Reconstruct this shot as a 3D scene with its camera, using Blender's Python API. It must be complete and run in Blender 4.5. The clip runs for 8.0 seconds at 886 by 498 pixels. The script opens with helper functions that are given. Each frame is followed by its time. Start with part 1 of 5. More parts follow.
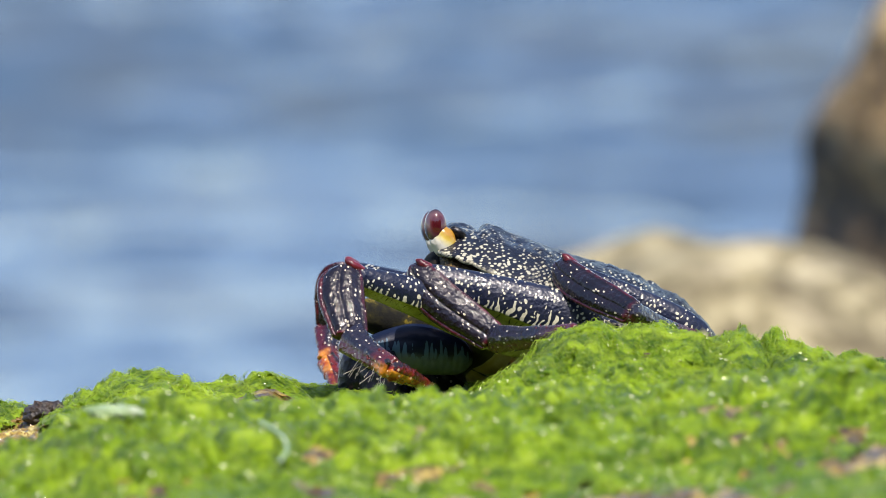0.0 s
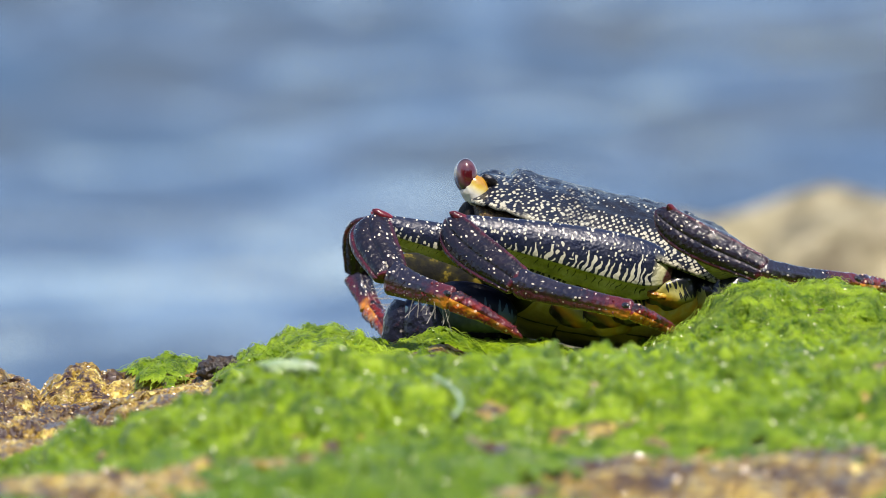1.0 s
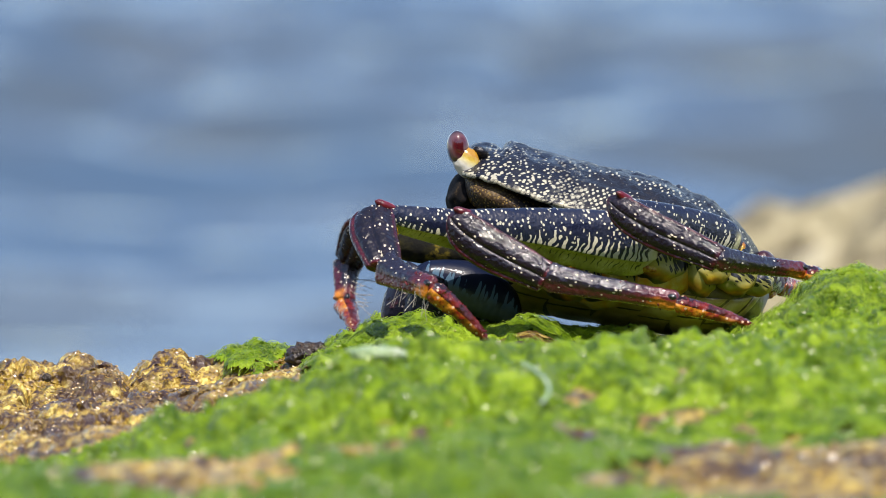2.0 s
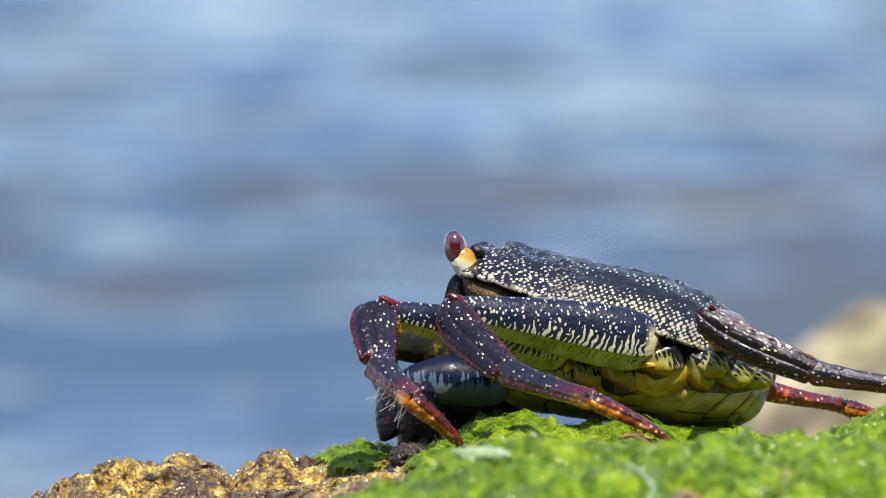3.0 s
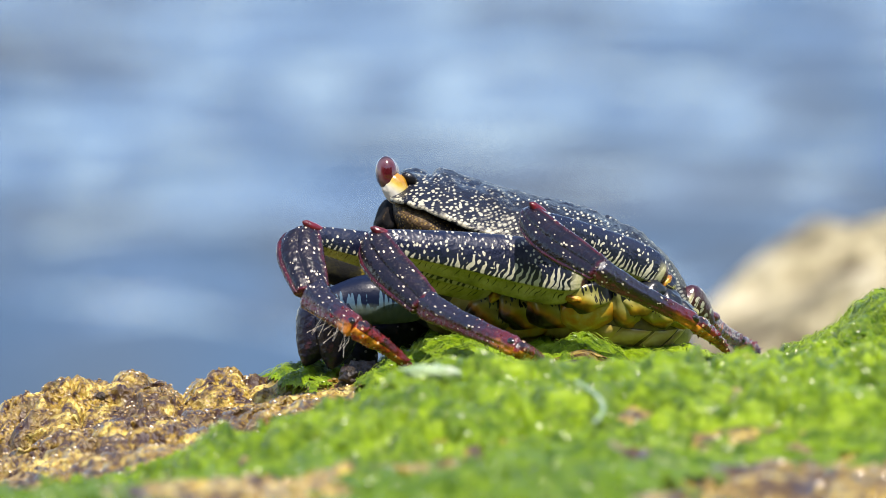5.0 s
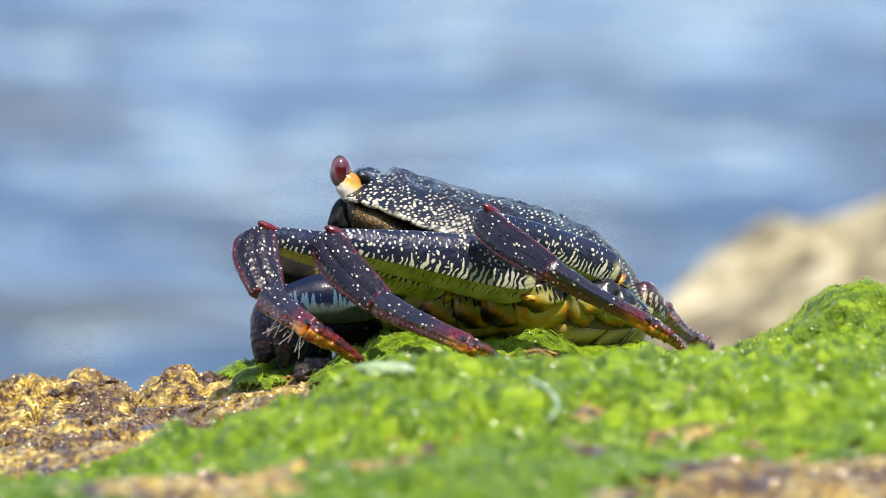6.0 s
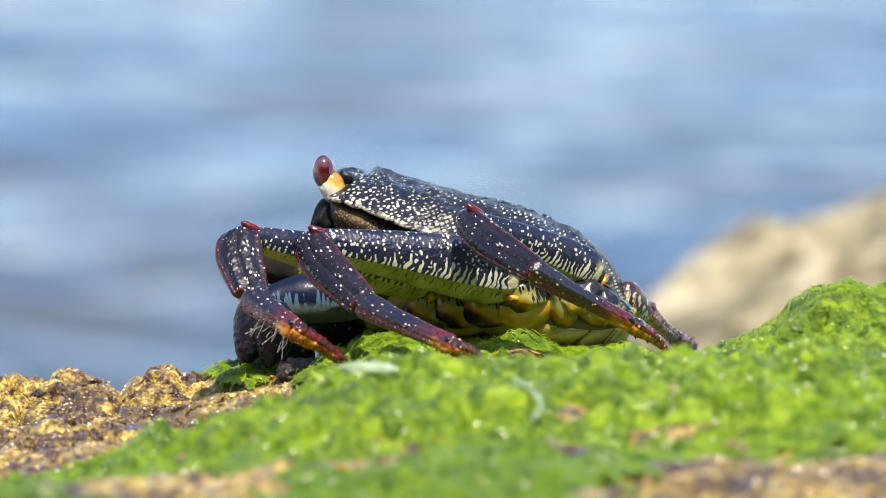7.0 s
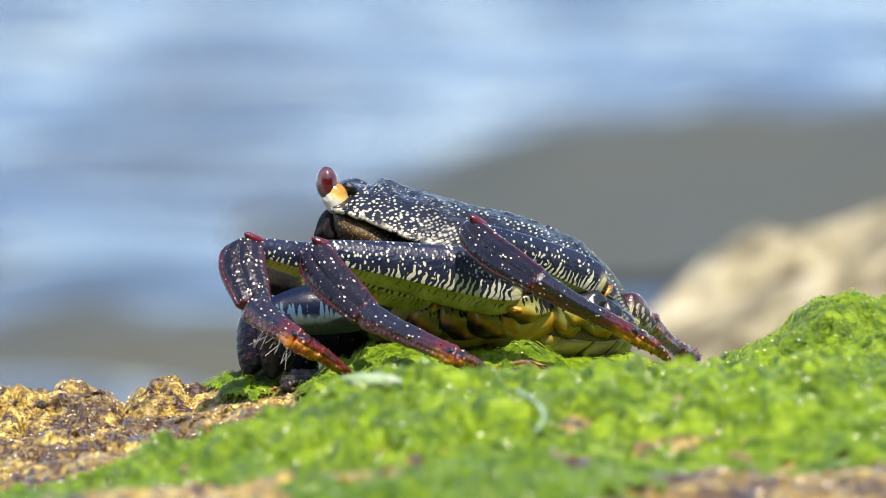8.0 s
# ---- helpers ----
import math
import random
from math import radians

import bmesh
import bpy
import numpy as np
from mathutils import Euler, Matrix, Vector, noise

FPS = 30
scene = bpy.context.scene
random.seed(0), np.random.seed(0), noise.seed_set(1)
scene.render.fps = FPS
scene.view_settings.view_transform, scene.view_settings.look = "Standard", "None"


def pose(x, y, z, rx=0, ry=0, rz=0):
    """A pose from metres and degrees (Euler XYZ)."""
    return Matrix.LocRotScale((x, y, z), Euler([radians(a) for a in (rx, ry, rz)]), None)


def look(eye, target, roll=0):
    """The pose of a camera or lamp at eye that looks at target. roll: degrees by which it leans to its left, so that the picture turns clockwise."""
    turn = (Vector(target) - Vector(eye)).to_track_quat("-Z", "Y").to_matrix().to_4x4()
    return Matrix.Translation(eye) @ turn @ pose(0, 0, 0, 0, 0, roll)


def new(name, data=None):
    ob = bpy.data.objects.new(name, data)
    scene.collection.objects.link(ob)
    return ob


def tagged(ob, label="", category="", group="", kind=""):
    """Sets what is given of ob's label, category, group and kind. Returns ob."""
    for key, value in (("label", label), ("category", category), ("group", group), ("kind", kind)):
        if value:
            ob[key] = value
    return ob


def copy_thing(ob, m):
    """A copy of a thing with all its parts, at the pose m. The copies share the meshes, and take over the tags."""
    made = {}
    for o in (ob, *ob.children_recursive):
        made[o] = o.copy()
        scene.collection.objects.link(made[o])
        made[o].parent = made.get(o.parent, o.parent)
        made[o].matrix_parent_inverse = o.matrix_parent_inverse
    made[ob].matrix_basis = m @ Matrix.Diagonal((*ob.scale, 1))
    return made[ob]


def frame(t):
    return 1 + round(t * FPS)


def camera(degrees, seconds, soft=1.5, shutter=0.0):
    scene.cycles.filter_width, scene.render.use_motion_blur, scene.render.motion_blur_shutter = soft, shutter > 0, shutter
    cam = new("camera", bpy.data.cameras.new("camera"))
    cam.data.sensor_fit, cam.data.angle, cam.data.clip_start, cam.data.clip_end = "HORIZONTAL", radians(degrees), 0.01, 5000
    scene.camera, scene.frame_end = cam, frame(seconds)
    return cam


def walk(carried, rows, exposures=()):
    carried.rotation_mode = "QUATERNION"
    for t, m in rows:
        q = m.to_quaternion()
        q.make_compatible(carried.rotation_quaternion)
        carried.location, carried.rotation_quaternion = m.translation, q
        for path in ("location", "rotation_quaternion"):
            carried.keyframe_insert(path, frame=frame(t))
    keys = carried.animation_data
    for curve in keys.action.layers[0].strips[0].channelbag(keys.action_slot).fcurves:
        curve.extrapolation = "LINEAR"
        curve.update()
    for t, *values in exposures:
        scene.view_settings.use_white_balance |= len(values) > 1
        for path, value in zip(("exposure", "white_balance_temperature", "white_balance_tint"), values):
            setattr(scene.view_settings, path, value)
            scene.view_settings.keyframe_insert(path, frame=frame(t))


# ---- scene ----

# ---- camera: a long lens on a shaky grip, panning after the crab ----
FOV, REACH, DIP = 5.25, 2.4, 5.0          # degrees, metres to the crab, degrees below level
UNIT = 2 * REACH * math.tan(radians(FOV / 2)) / 1568   # one step of the ledge's own grid, 0.14 mm
FOCAL = REACH / UNIT
FWD = Vector((0, math.cos(radians(DIP)), -math.sin(radians(DIP))))
UPW = Vector((0, math.sin(radians(DIP)), math.cos(radians(DIP))))
MID = Vector((0, 0, 0.028))
EYE = MID - REACH * FWD


def at(a, w, c):
    """World place of a grid point: a to the right, c up, w metres behind the crab's plane."""
    k = (REACH + w) / REACH * UNIT
    return EYE + (REACH + w) * FWD + Vector((a * k, 0, 0)) + UPW * (c * k)


def aim(dx, dy, roll=0.0):
    """The camera's pose when its aim has drifted by dx, dy grid steps."""
    return pose(*EYE, 90 - DIP + math.degrees(dy / FOCAL), 0, math.degrees(dx / FOCAL)) @ pose(0, 0, 0, 0, 0, roll)


cam = camera(FOV, 8.0, soft=0.9)
cam.data.dof.use_dof = True
cam.data.dof.focus_distance = REACH - 0.03
cam.data.dof.aperture_fstop = 24
walk(cam, [(0.0, aim(-455, 82)), (0.3, aim(-392, 69)), (0.5, aim(-328, 52)), (0.7, aim(-262, 25)), (1.0, aim(-146, 3)),
           (1.2, aim(-100, -6)), (1.75, aim(-20, -22)), (2.3, aim(50, -12)), (2.5, aim(86, 84)), (2.8, aim(158, 171)), (3.0, aim(196, 157)),
           (3.2, aim(231, 120)), (3.5, aim(194, 50)), (3.7, aim(199, 24)), (4.0, aim(194, 8)), (4.2, aim(168, 8)),
           (4.5, aim(156, 9)), (4.7, aim(137, 12)), (5.2, aim(90, 12)), (5.8, aim(42, 9)), (6.0, aim(26, 7)), (6.5, aim(0, 0)),
           (7.0, aim(-4, 7)), (7.5, aim(-3, 15)), (8.0, aim(2, 27))],
     exposures=[(0.0, 0.80, 6850, 14), (2.5, 0.79, 6850, 14), (4.5, 1.00, 6900, 14), (8.0, 1.02, 6900, 14)])

# ---- light ----
SUN_EL, SUN_AZ = 60.0, 163.0     # azimuth from +y towards +x
world = bpy.data.worlds.new("sky")
scene.world = world
world.use_nodes = True
nt = world.node_tree
sky = nt.nodes.new("ShaderNodeTexSky")
sky.sky_type, sky.sun_disc = "NISHITA", False
sky.sun_elevation, sky.sun_rotation = radians(SUN_EL), radians(SUN_AZ)
sky.dust_density, sky.ozone_density = 0.8, 2.5
nt.links.new(sky.outputs[0], nt.nodes["Background"].inputs[0])
nt.nodes["Background"].inputs[1].default_value = 0.15
sun = new("sun", bpy.data.lights.new("sun", "SUN"))
sun.data.energy, sun.data.angle, sun.data.color = 4.0, radians(0.5), (1.0, 0.95, 0.86)
SUN_DIR = Vector((math.sin(radians(SUN_AZ)) * math.cos(radians(SUN_EL)), math.cos(radians(SUN_AZ)) * math.cos(radians(SUN_EL)), math.sin(radians(SUN_EL))))
sun.matrix_basis = look(SUN_DIR * 30, (0, 0, 0))


# ---- small tools ----
def hash2(i, j, seed):
    h = (i.astype(np.int64) * 374761393 + j.astype(np.int64) * 668265263 + seed * 982451653) & 0x7FFFFFFF
    h = ((h ^ (h >> 13)) * 1274126177) & 0x7FFFFFFF
    return ((h ^ (h >> 16)) & 0xFFFF) / 65535.0


def vnoise(x, y, seed=0):
    """Smooth value noise of two arrays, -1 to 1."""
    i, j = np.floor(x), np.floor(y)
    u, v = x - i, y - j
    u, v = u * u * u * (u * (u * 6 - 15) + 10), v * v * v * (v * (v * 6 - 15) + 10)
    a, b = hash2(i, j, seed), hash2(i + 1, j, seed)
    c, d = hash2(i, j + 1, seed), hash2(i + 1, j + 1, seed)
    return 2 * ((a * (1 - u) + b * u) * (1 - v) + (c * (1 - u) + d * u) * v) - 1


def fbm(x, y, seed=0, octaves=4):
    total, gain = 0 * x, 1.0
    for k in range(octaves):
        total = total + gain * vnoise(x * 2 ** k + 17.3 * k, y * 2 ** k - 9.1 * k, seed + k)
        gain *= 0.5
    return total


def mesh_of(name, verts, faces, smooth=True):
    me = bpy.data.meshes.new(name)
    me.from_pydata([tuple(v) for v in verts], [], faces)
    me.validate()
    if smooth:
        me.polygons.foreach_set("use_smooth", [True] * len(me.polygons))
    me.update()
    return me


def sheet_mesh(name, pts, keep=None):
    """A grid of points (rows, columns, 3) as a quad mesh; keep: which quads stay."""
    r, c = pts.shape[:2]
    idx = np.arange(r * c).reshape(r, c)
    quads = np.stack([idx[:-1, :-1], idx[:-1, 1:], idx[1:, 1:], idx[1:, :-1]], -1)
    quads = quads[keep] if keep is not None else quads.reshape(-1, 4)
    used = np.unique(quads)
    remap = np.zeros(r * c, int)
    remap[used] = np.arange(len(used))
    quads = remap[quads]
    co = pts.reshape(-1, 3)[used]
    me = bpy.data.meshes.new(name)
    me.vertices.add(len(co))
    me.vertices.foreach_set("co", co.astype(np.float32).ravel())
    me.loops.add(quads.size)
    me.loops.foreach_set("vertex_index", quads.astype(np.int32).ravel())
    me.polygons.add(len(quads))
    me.polygons.foreach_set("loop_start", np.arange(0, quads.size, 4, dtype=np.int32))
    me.polygons.foreach_set("loop_total", np.full(len(quads), 4, dtype=np.int32))
    me.polygons.foreach_set("use_smooth", np.ones(len(quads), dtype=bool))
    me.update()
    me.validate()
    return me


def part(name, me, material, parent=None, label="", m=None):
    ob = new(name, me)
    if material:
        me.materials.append(material)
    if parent:
        ob.parent = parent
    if m:
        ob.matrix_basis = m
    if label:
        tagged(ob, label)
    return ob


# ---- materials ----
class Nodes:
    """Short hand for a node material."""

    def __init__(self, name):
        self.mat = bpy.data.materials.new(name)
        self.mat.use_nodes = True
        self.t = self.mat.node_tree
        self.b = self.t.nodes["Principled BSDF"]
        self.out = self.t.nodes["Material Output"]
        self.co = self.t.nodes.new("ShaderNodeTexCoord").outputs["Object"]

    def put(self, socket, value):
        if hasattr(value, "is_linked"):
            self.t.links.new(value, socket)
        else:
            socket.default_value = value

    def node(self, kind, props=None, **ins):
        n = self.t.nodes.new(kind)
        for k, v in (props or {}).items():
            setattr(n, k, v)
        for k, v in ins.items():
            self.put(n.inputs[k.replace("_", " ")], v)
        return n

    def scaled(self, x, y, z):
        return self.node("ShaderNodeMapping", Vector=self.co, Scale=(x, y, z)).outputs[0]

    def noise(self, scale, detail=4.0, rough=0.55, vec=None):
        return self.node("ShaderNodeTexNoise", Vector=vec or self.co, Scale=scale, Detail=detail, Roughness=rough).outputs["Fac"]

    def cells(self, scale, vec=None, feature="F1", rand=1.0):
        return self.node("ShaderNodeTexVoronoi", {"feature": feature}, Vector=vec or self.co, Scale=scale, Randomness=rand).outputs["Distance"]

    def ramp(self, fac, *stops):
        n = self.node("ShaderNodeValToRGB", Fac=fac)
        e = n.color_ramp.elements
        while len(e) < len(stops):
            e.new(0.5)
        for el, (p, c) in zip(e, stops):
            el.position = p
            el.color = (*c, 1) if isinstance(c, tuple) else (c, c, c, 1)
        return n.outputs[0]

    def mix(self, fac, a, b):
        n = self.t.nodes.new("ShaderNodeMix")
        n.data_type = "RGBA"
        for s, v in ((n.inputs[0], fac), (n.inputs[6], a), (n.inputs[7], b)):
            self.put(s, (*v, 1) if isinstance(v, tuple) else v)
        return n.outputs[2]

    def math(self, op, a, b=0.0):
        n = self.node("ShaderNodeMath", {"operation": op})
        self.put(n.inputs[0], a)
        self.put(n.inputs[1], b)
        return n.outputs[0]

    def axis(self, i):
        return self.node("ShaderNodeSeparateXYZ", Vector=self.co).outputs[i]

    def relief(self, height, strength, distance):
        bump = self.node("ShaderNodeBump", Height=height, Strength=strength, Distance=distance).outputs[0]
        self.put(self.b.inputs["Normal"], bump)
        self.put(self.b.inputs["Coat Normal"], bump)

    def set(self, **ins):
        for k, v in ins.items():
            s = self.b.inputs[k.replace("_", " ")]
            self.put(s, (*v, 1) if isinstance(v, tuple) and len(v) == 3 else v)
        return self


def rock_material(name, dark, mid, light, scale, rough=0.35, wet=0.4):
    n = Nodes(name)
    grain = n.noise(scale, 8.0, 0.65)
    pits = n.cells(scale * 2.2)
    stain = n.noise(scale * 0.13, 4.0)
    broad = n.noise(scale * 0.32, 3.0)
    tone = n.ramp(n.math("ADD", n.math("MULTIPLY", grain, 0.75), n.math("MULTIPLY", broad, 0.25)), (0.43, dark), (0.515, mid), (0.62, light))
    tone = n.mix(n.ramp(stain, (0.45, 0.0), (0.56, 0.85)), tone, dark)
    tone = n.mix(n.ramp(pits, (0.12, 0.7), (0.28, 0.0)), tone, dark)
    n.set(Base_Color=tone, Roughness=rough, Coat_Weight=wet, Coat_Roughness=0.07)
    n.relief(n.math("ADD", grain, n.math("MULTIPLY", pits, 0.7)), 1.0, 0.25 / scale)
    return n.mat


def algae_material(name, sheen, relief, pale=0.0):
    n = Nodes(name)
    clump = n.noise(60, 4.0)
    fine = n.noise(1100, 3.0)
    tone = n.ramp(clump, (0.30, (0.082, 0.18, 0.003)), (0.5, (0.205, 0.34, 0.005)), (0.66, (0.31, 0.46, 0.02)))
    # Shade between clumps and pale wet highlights are painted in by these noises.
    curl_light = n.noise(240, 3.0)
    pocket_shade = n.noise(105, 4.0, 0.6)
    tone = n.mix(n.ramp(curl_light, (0.36, 0.6), (0.5, 0.0)), tone, (0.025, 0.085, 0.002))
    tone = n.mix(n.ramp(pocket_shade, (0.40, 0.75), (0.53, 0.0)), tone, (0.020, 0.075, 0.002))
    tone = n.mix(n.ramp(curl_light, (0.5, 0.0), (0.68, 0.3)), tone, (0.42, 0.56, 0.05))
    tone = n.mix(n.ramp(fine, (0.45, 0.0), (0.75, 0.5)), tone, (0.28, 0.40, 0.012))
    if pale:
        tone = n.mix(pale, tone, (0.52, 0.58, 0.16))
    # Deeper green towards the near edge, with a border broken by noise.
    reach = n.math("ADD", n.axis(1), n.math("MULTIPLY", n.math("SUBTRACT", n.noise(22, 3.0), 0.5), 0.16))
    near_tone = n.node("ShaderNodeMapRange", Value=reach, From_Min=-0.31, From_Max=-0.39, To_Max=0.45).outputs[0]
    tone = n.mix(near_tone, tone, (0.055, 0.15, 0.012))
    n.set(Base_Color=tone, Roughness=0.5, Specular_IOR_Level=0.12, Coat_Weight=0.5, Coat_Roughness=sheen)
    if relief:
        fibre = n.noise(420, 4.0, 0.6, n.scaled(0.35, 1.0, 1.0))
        n.relief(n.math("ADD", n.math("ADD", fine, fibre), n.math("MULTIPLY", n.cells(480), 0.6)), 0.8, 0.0010)
    soft = n.node("ShaderNodeBsdfTranslucent", Color=tone)
    mixed = n.node("ShaderNodeMixShader", Fac=0.38)
    n.put(mixed.inputs[1], n.b.outputs[0])
    n.put(mixed.inputs[2], soft.outputs[0])
    n.put(n.out.inputs[0], mixed.outputs[0])
    return n.mat


def water_material(name, tint, rough=0.08):
    n = Nodes(name)
    weed = n.ramp(n.noise(1.5, 3.0, 0.5, n.scaled(0.6, 1.2, 1.0)), (0.47, 0.0), (0.60, 0.45))
    n.set(Base_Color=n.mix(weed, tint, (0.075, 0.068, 0.040)), Roughness=rough, IOR=1.33)
    n.relief(n.noise(9.0, 4.0), 0.25, 0.04)
    return n.mat


MM = UNIT                                # crab parts are drawn in grid steps

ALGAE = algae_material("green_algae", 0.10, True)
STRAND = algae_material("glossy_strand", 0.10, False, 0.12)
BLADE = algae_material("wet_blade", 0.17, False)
WET_GRIT = Nodes("wet_grit").set(Base_Color=(0.20, 0.12, 0.018), Roughness=0.3, Coat_Weight=0.9, Coat_Roughness=0.1).mat
BEAD = Nodes("water_bead").set(Base_Color=(0.10, 0.20, 0.01), Roughness=0.05, IOR=1.4, Coat_Weight=0.6, Coat_Roughness=0.05).mat
LEDGE_ROCK = rock_material("wet_brown_rock", (0.030, 0.010, 0.005), (0.30, 0.19, 0.016), (0.68, 0.56, 0.15), 300, 0.42, 0.35)
SAND_ROCK = rock_material("dry_sand_rock", (0.10, 0.080, 0.042), (0.30, 0.262, 0.145), (0.52, 0.46, 0.31), 62, 0.8, 0.0)
DARK_ROCK = rock_material("dark_bank_rock", (0.012, 0.011, 0.010), (0.10, 0.075, 0.04), (0.30, 0.22, 0.11), 9, 0.6, 0.1)
SHORE_ROCK = rock_material("brown_shore_rock", (0.04, 0.028, 0.018), (0.17, 0.12, 0.05), (0.36, 0.29, 0.16), 16, 0.6, 0.1)
COAST_ROCK = rock_material("weathered_sea_rock", (0.012, 0.010, 0.008), (0.22, 0.14, 0.055), (0.55, 0.40, 0.20), 34, 0.7, 0.0)
DARK_STONE = rock_material("dark_wet_stone", (0.010, 0.006, 0.004), (0.05, 0.026, 0.012), (0.20, 0.13, 0.05), 420, 0.5, 0.25)
PALE = rock_material("pale_weed", (0.20, 0.30, 0.12), (0.42, 0.50, 0.36), (0.64, 0.66, 0.58), 300, 0.4, 0.4)
WATER = water_material("sea_water", (0.045, 0.080, 0.13))
OLIVE_WATER = water_material("olive_sea_water", (0.055, 0.062, 0.055), 0.30)


def ring_uv(n):
    """The place along a limb (0 to 1) and round it (0 to 1, from its inner side)."""
    xy = n.node("ShaderNodeSeparateXYZ", Vector=n.node("ShaderNodeUVMap").outputs[0])
    return xy.outputs[0], xy.outputs[1]


def warped(n, vec, scale, amount):
    """A place shifted by smooth noise."""
    push = n.node("ShaderNodeVectorMath", {"operation": "MULTIPLY_ADD"})
    noise_ = n.node("ShaderNodeTexNoise", Vector=n.co, Scale=scale, Detail=2.0).outputs["Color"]
    n.put(push.inputs[0], noise_)
    n.put(push.inputs[1], (amount, amount, amount))
    n.put(push.inputs[2], vec)
    return push.outputs[0]


def in_band(n, value, low, high, soft):
    """1 between low and high, falling off over soft."""
    up = n.node("ShaderNodeMapRange", Value=value, From_Min=low - soft, From_Max=low + soft).outputs[0]
    down = n.node("ShaderNodeMapRange", Value=value, From_Min=high + soft, From_Max=high - soft).outputs[0]
    return n.math("MULTIPLY", up, down)


def gloss(n, tone, rough, wear_scale, relief, coat=0.35, sheen=0.15):
    """Hard shell: an uneven shine over fine pits."""
    patch = n.noise(wear_scale * 0.3, 4.0)
    shine = n.node("ShaderNodeMapRange", Value=patch, From_Min=0.35, From_Max=0.65, To_Min=rough * 0.7, To_Max=rough * 1.5).outputs[0]
    n.set(Base_Color=tone, Roughness=shine, Specular_IOR_Level=sheen, Coat_Weight=coat, Coat_Roughness=0.06)
    pits = n.cells(wear_scale * 1.7)
    n.relief(n.math("ADD", n.math("ADD", n.noise(wear_scale, 5.0, 0.65), n.math("MULTIPLY", n.noise(wear_scale * 0.25, 3.0), 1.6)), n.math("MULTIPLY", pits, 0.5)), relief, 0.0007)
    return n.mat


NAVY, CREAM = (0.0025, 0.0032, 0.0085), (0.52, 0.48, 0.34)
MAROON = (0.085, 0.006, 0.016)


def carapace_material():
    """Blue-black shield; cream spots stand in slanting rows, crowding into a pale band along the edge."""
    n = Nodes("spotted_carapace")
    px = n.node("ShaderNodeVectorMath", {"operation": "SCALE"})
    n.put(px.inputs[0], warped(n, n.co, 220, 0.0011))
    px.inputs["Scale"].default_value = 1 / MM
    x, y, z = (n.node("ShaderNodeSeparateXYZ", Vector=px.outputs[0]).outputs[k] for k in range(3))
    along = n.math("ADD", n.math("MULTIPLY", x, 0.94), n.math("MULTIPLY", z, 0.34))
    across = n.math("SUBTRACT", n.math("MULTIPLY", z, 0.94), n.math("MULTIPLY", x, 0.34))

    def lattice(a, c, b):
        return n.node("ShaderNodeCombineXYZ", X=n.math("DIVIDE", along, a), Y=n.math("DIVIDE", across, c), Z=n.math("DIVIDE", y, b)).outputs[0]

    rows = n.cells(1.0, lattice(9.0, 6.6, 110.0), rand=0.38)
    loose = n.cells(1.0, lattice(8.6, 6.0, 11.0), rand=1.0)
    rear = n.node("ShaderNodeMapRange", Value=n.math("ADD", x, n.math("MULTIPLY", n.noise(150, 2.0), 90.0)), From_Min=-70.0, From_Max=10.0).outputs[0]
    edge = ring_uv(n)[1]
    swell = n.node("ShaderNodeMapRange", Value=edge, From_Min=0.25, From_Max=0.95, To_Min=0.21, To_Max=0.41).outputs[0]
    vary = n.math("MULTIPLY", swell, n.node("ShaderNodeMapRange", Value=n.noise(260, 2.0), From_Min=0.3, From_Max=0.7, To_Min=0.72, To_Max=1.2).outputs[0])
    spot = n.mix(rear, n.math("LESS_THAN", loose, vary), n.math("LESS_THAN", rows, vary))
    hue = n.mix(n.noise(90, 3.0), NAVY, (0.006, 0.008, 0.018))
    hue = n.mix(n.math("MULTIPLY", rear, 0.5), hue, (0.007, 0.005, 0.006))
    tint = n.mix(n.noise(160, 3.0), (0.30, 0.31, 0.27), (0.46, 0.42, 0.29))
    tone = n.mix(spot, hue, tint)
    rim = in_band(n, n.math("ADD", edge, n.math("MULTIPLY", n.math("SUBTRACT", n.noise(380, 3.0), 0.5), 0.08)), 0.985, 1.02, 0.008)
    rim = n.math("MULTIPLY", rim, n.ramp(n.noise(500, 3.0), (0.42, 0.0), (0.56, 1.0)))
    tone = n.mix(n.math("MULTIPLY", rim, 0.6), tone, (0.50, 0.47, 0.34))
    n.set(Base_Color=tone, Roughness=n.node("ShaderNodeMapRange", Value=n.noise(120, 4.0), From_Min=0.35, From_Max=0.65, To_Min=0.26, To_Max=0.46).outputs[0],
          Specular_IOR_Level=0.28, Coat_Weight=0.2, Coat_Roughness=0.15)
    step = n.math("FRACT", n.math("DIVIDE", across, 6.6))
    n.relief(n.math("ADD", n.math("MULTIPLY", n.math("MULTIPLY", step, rear), 0.8), n.math("ADD", n.noise(700, 4.0, 0.6), n.math("MULTIPLY", spot, 0.35))), 0.7, 0.0007)
    return n.mat


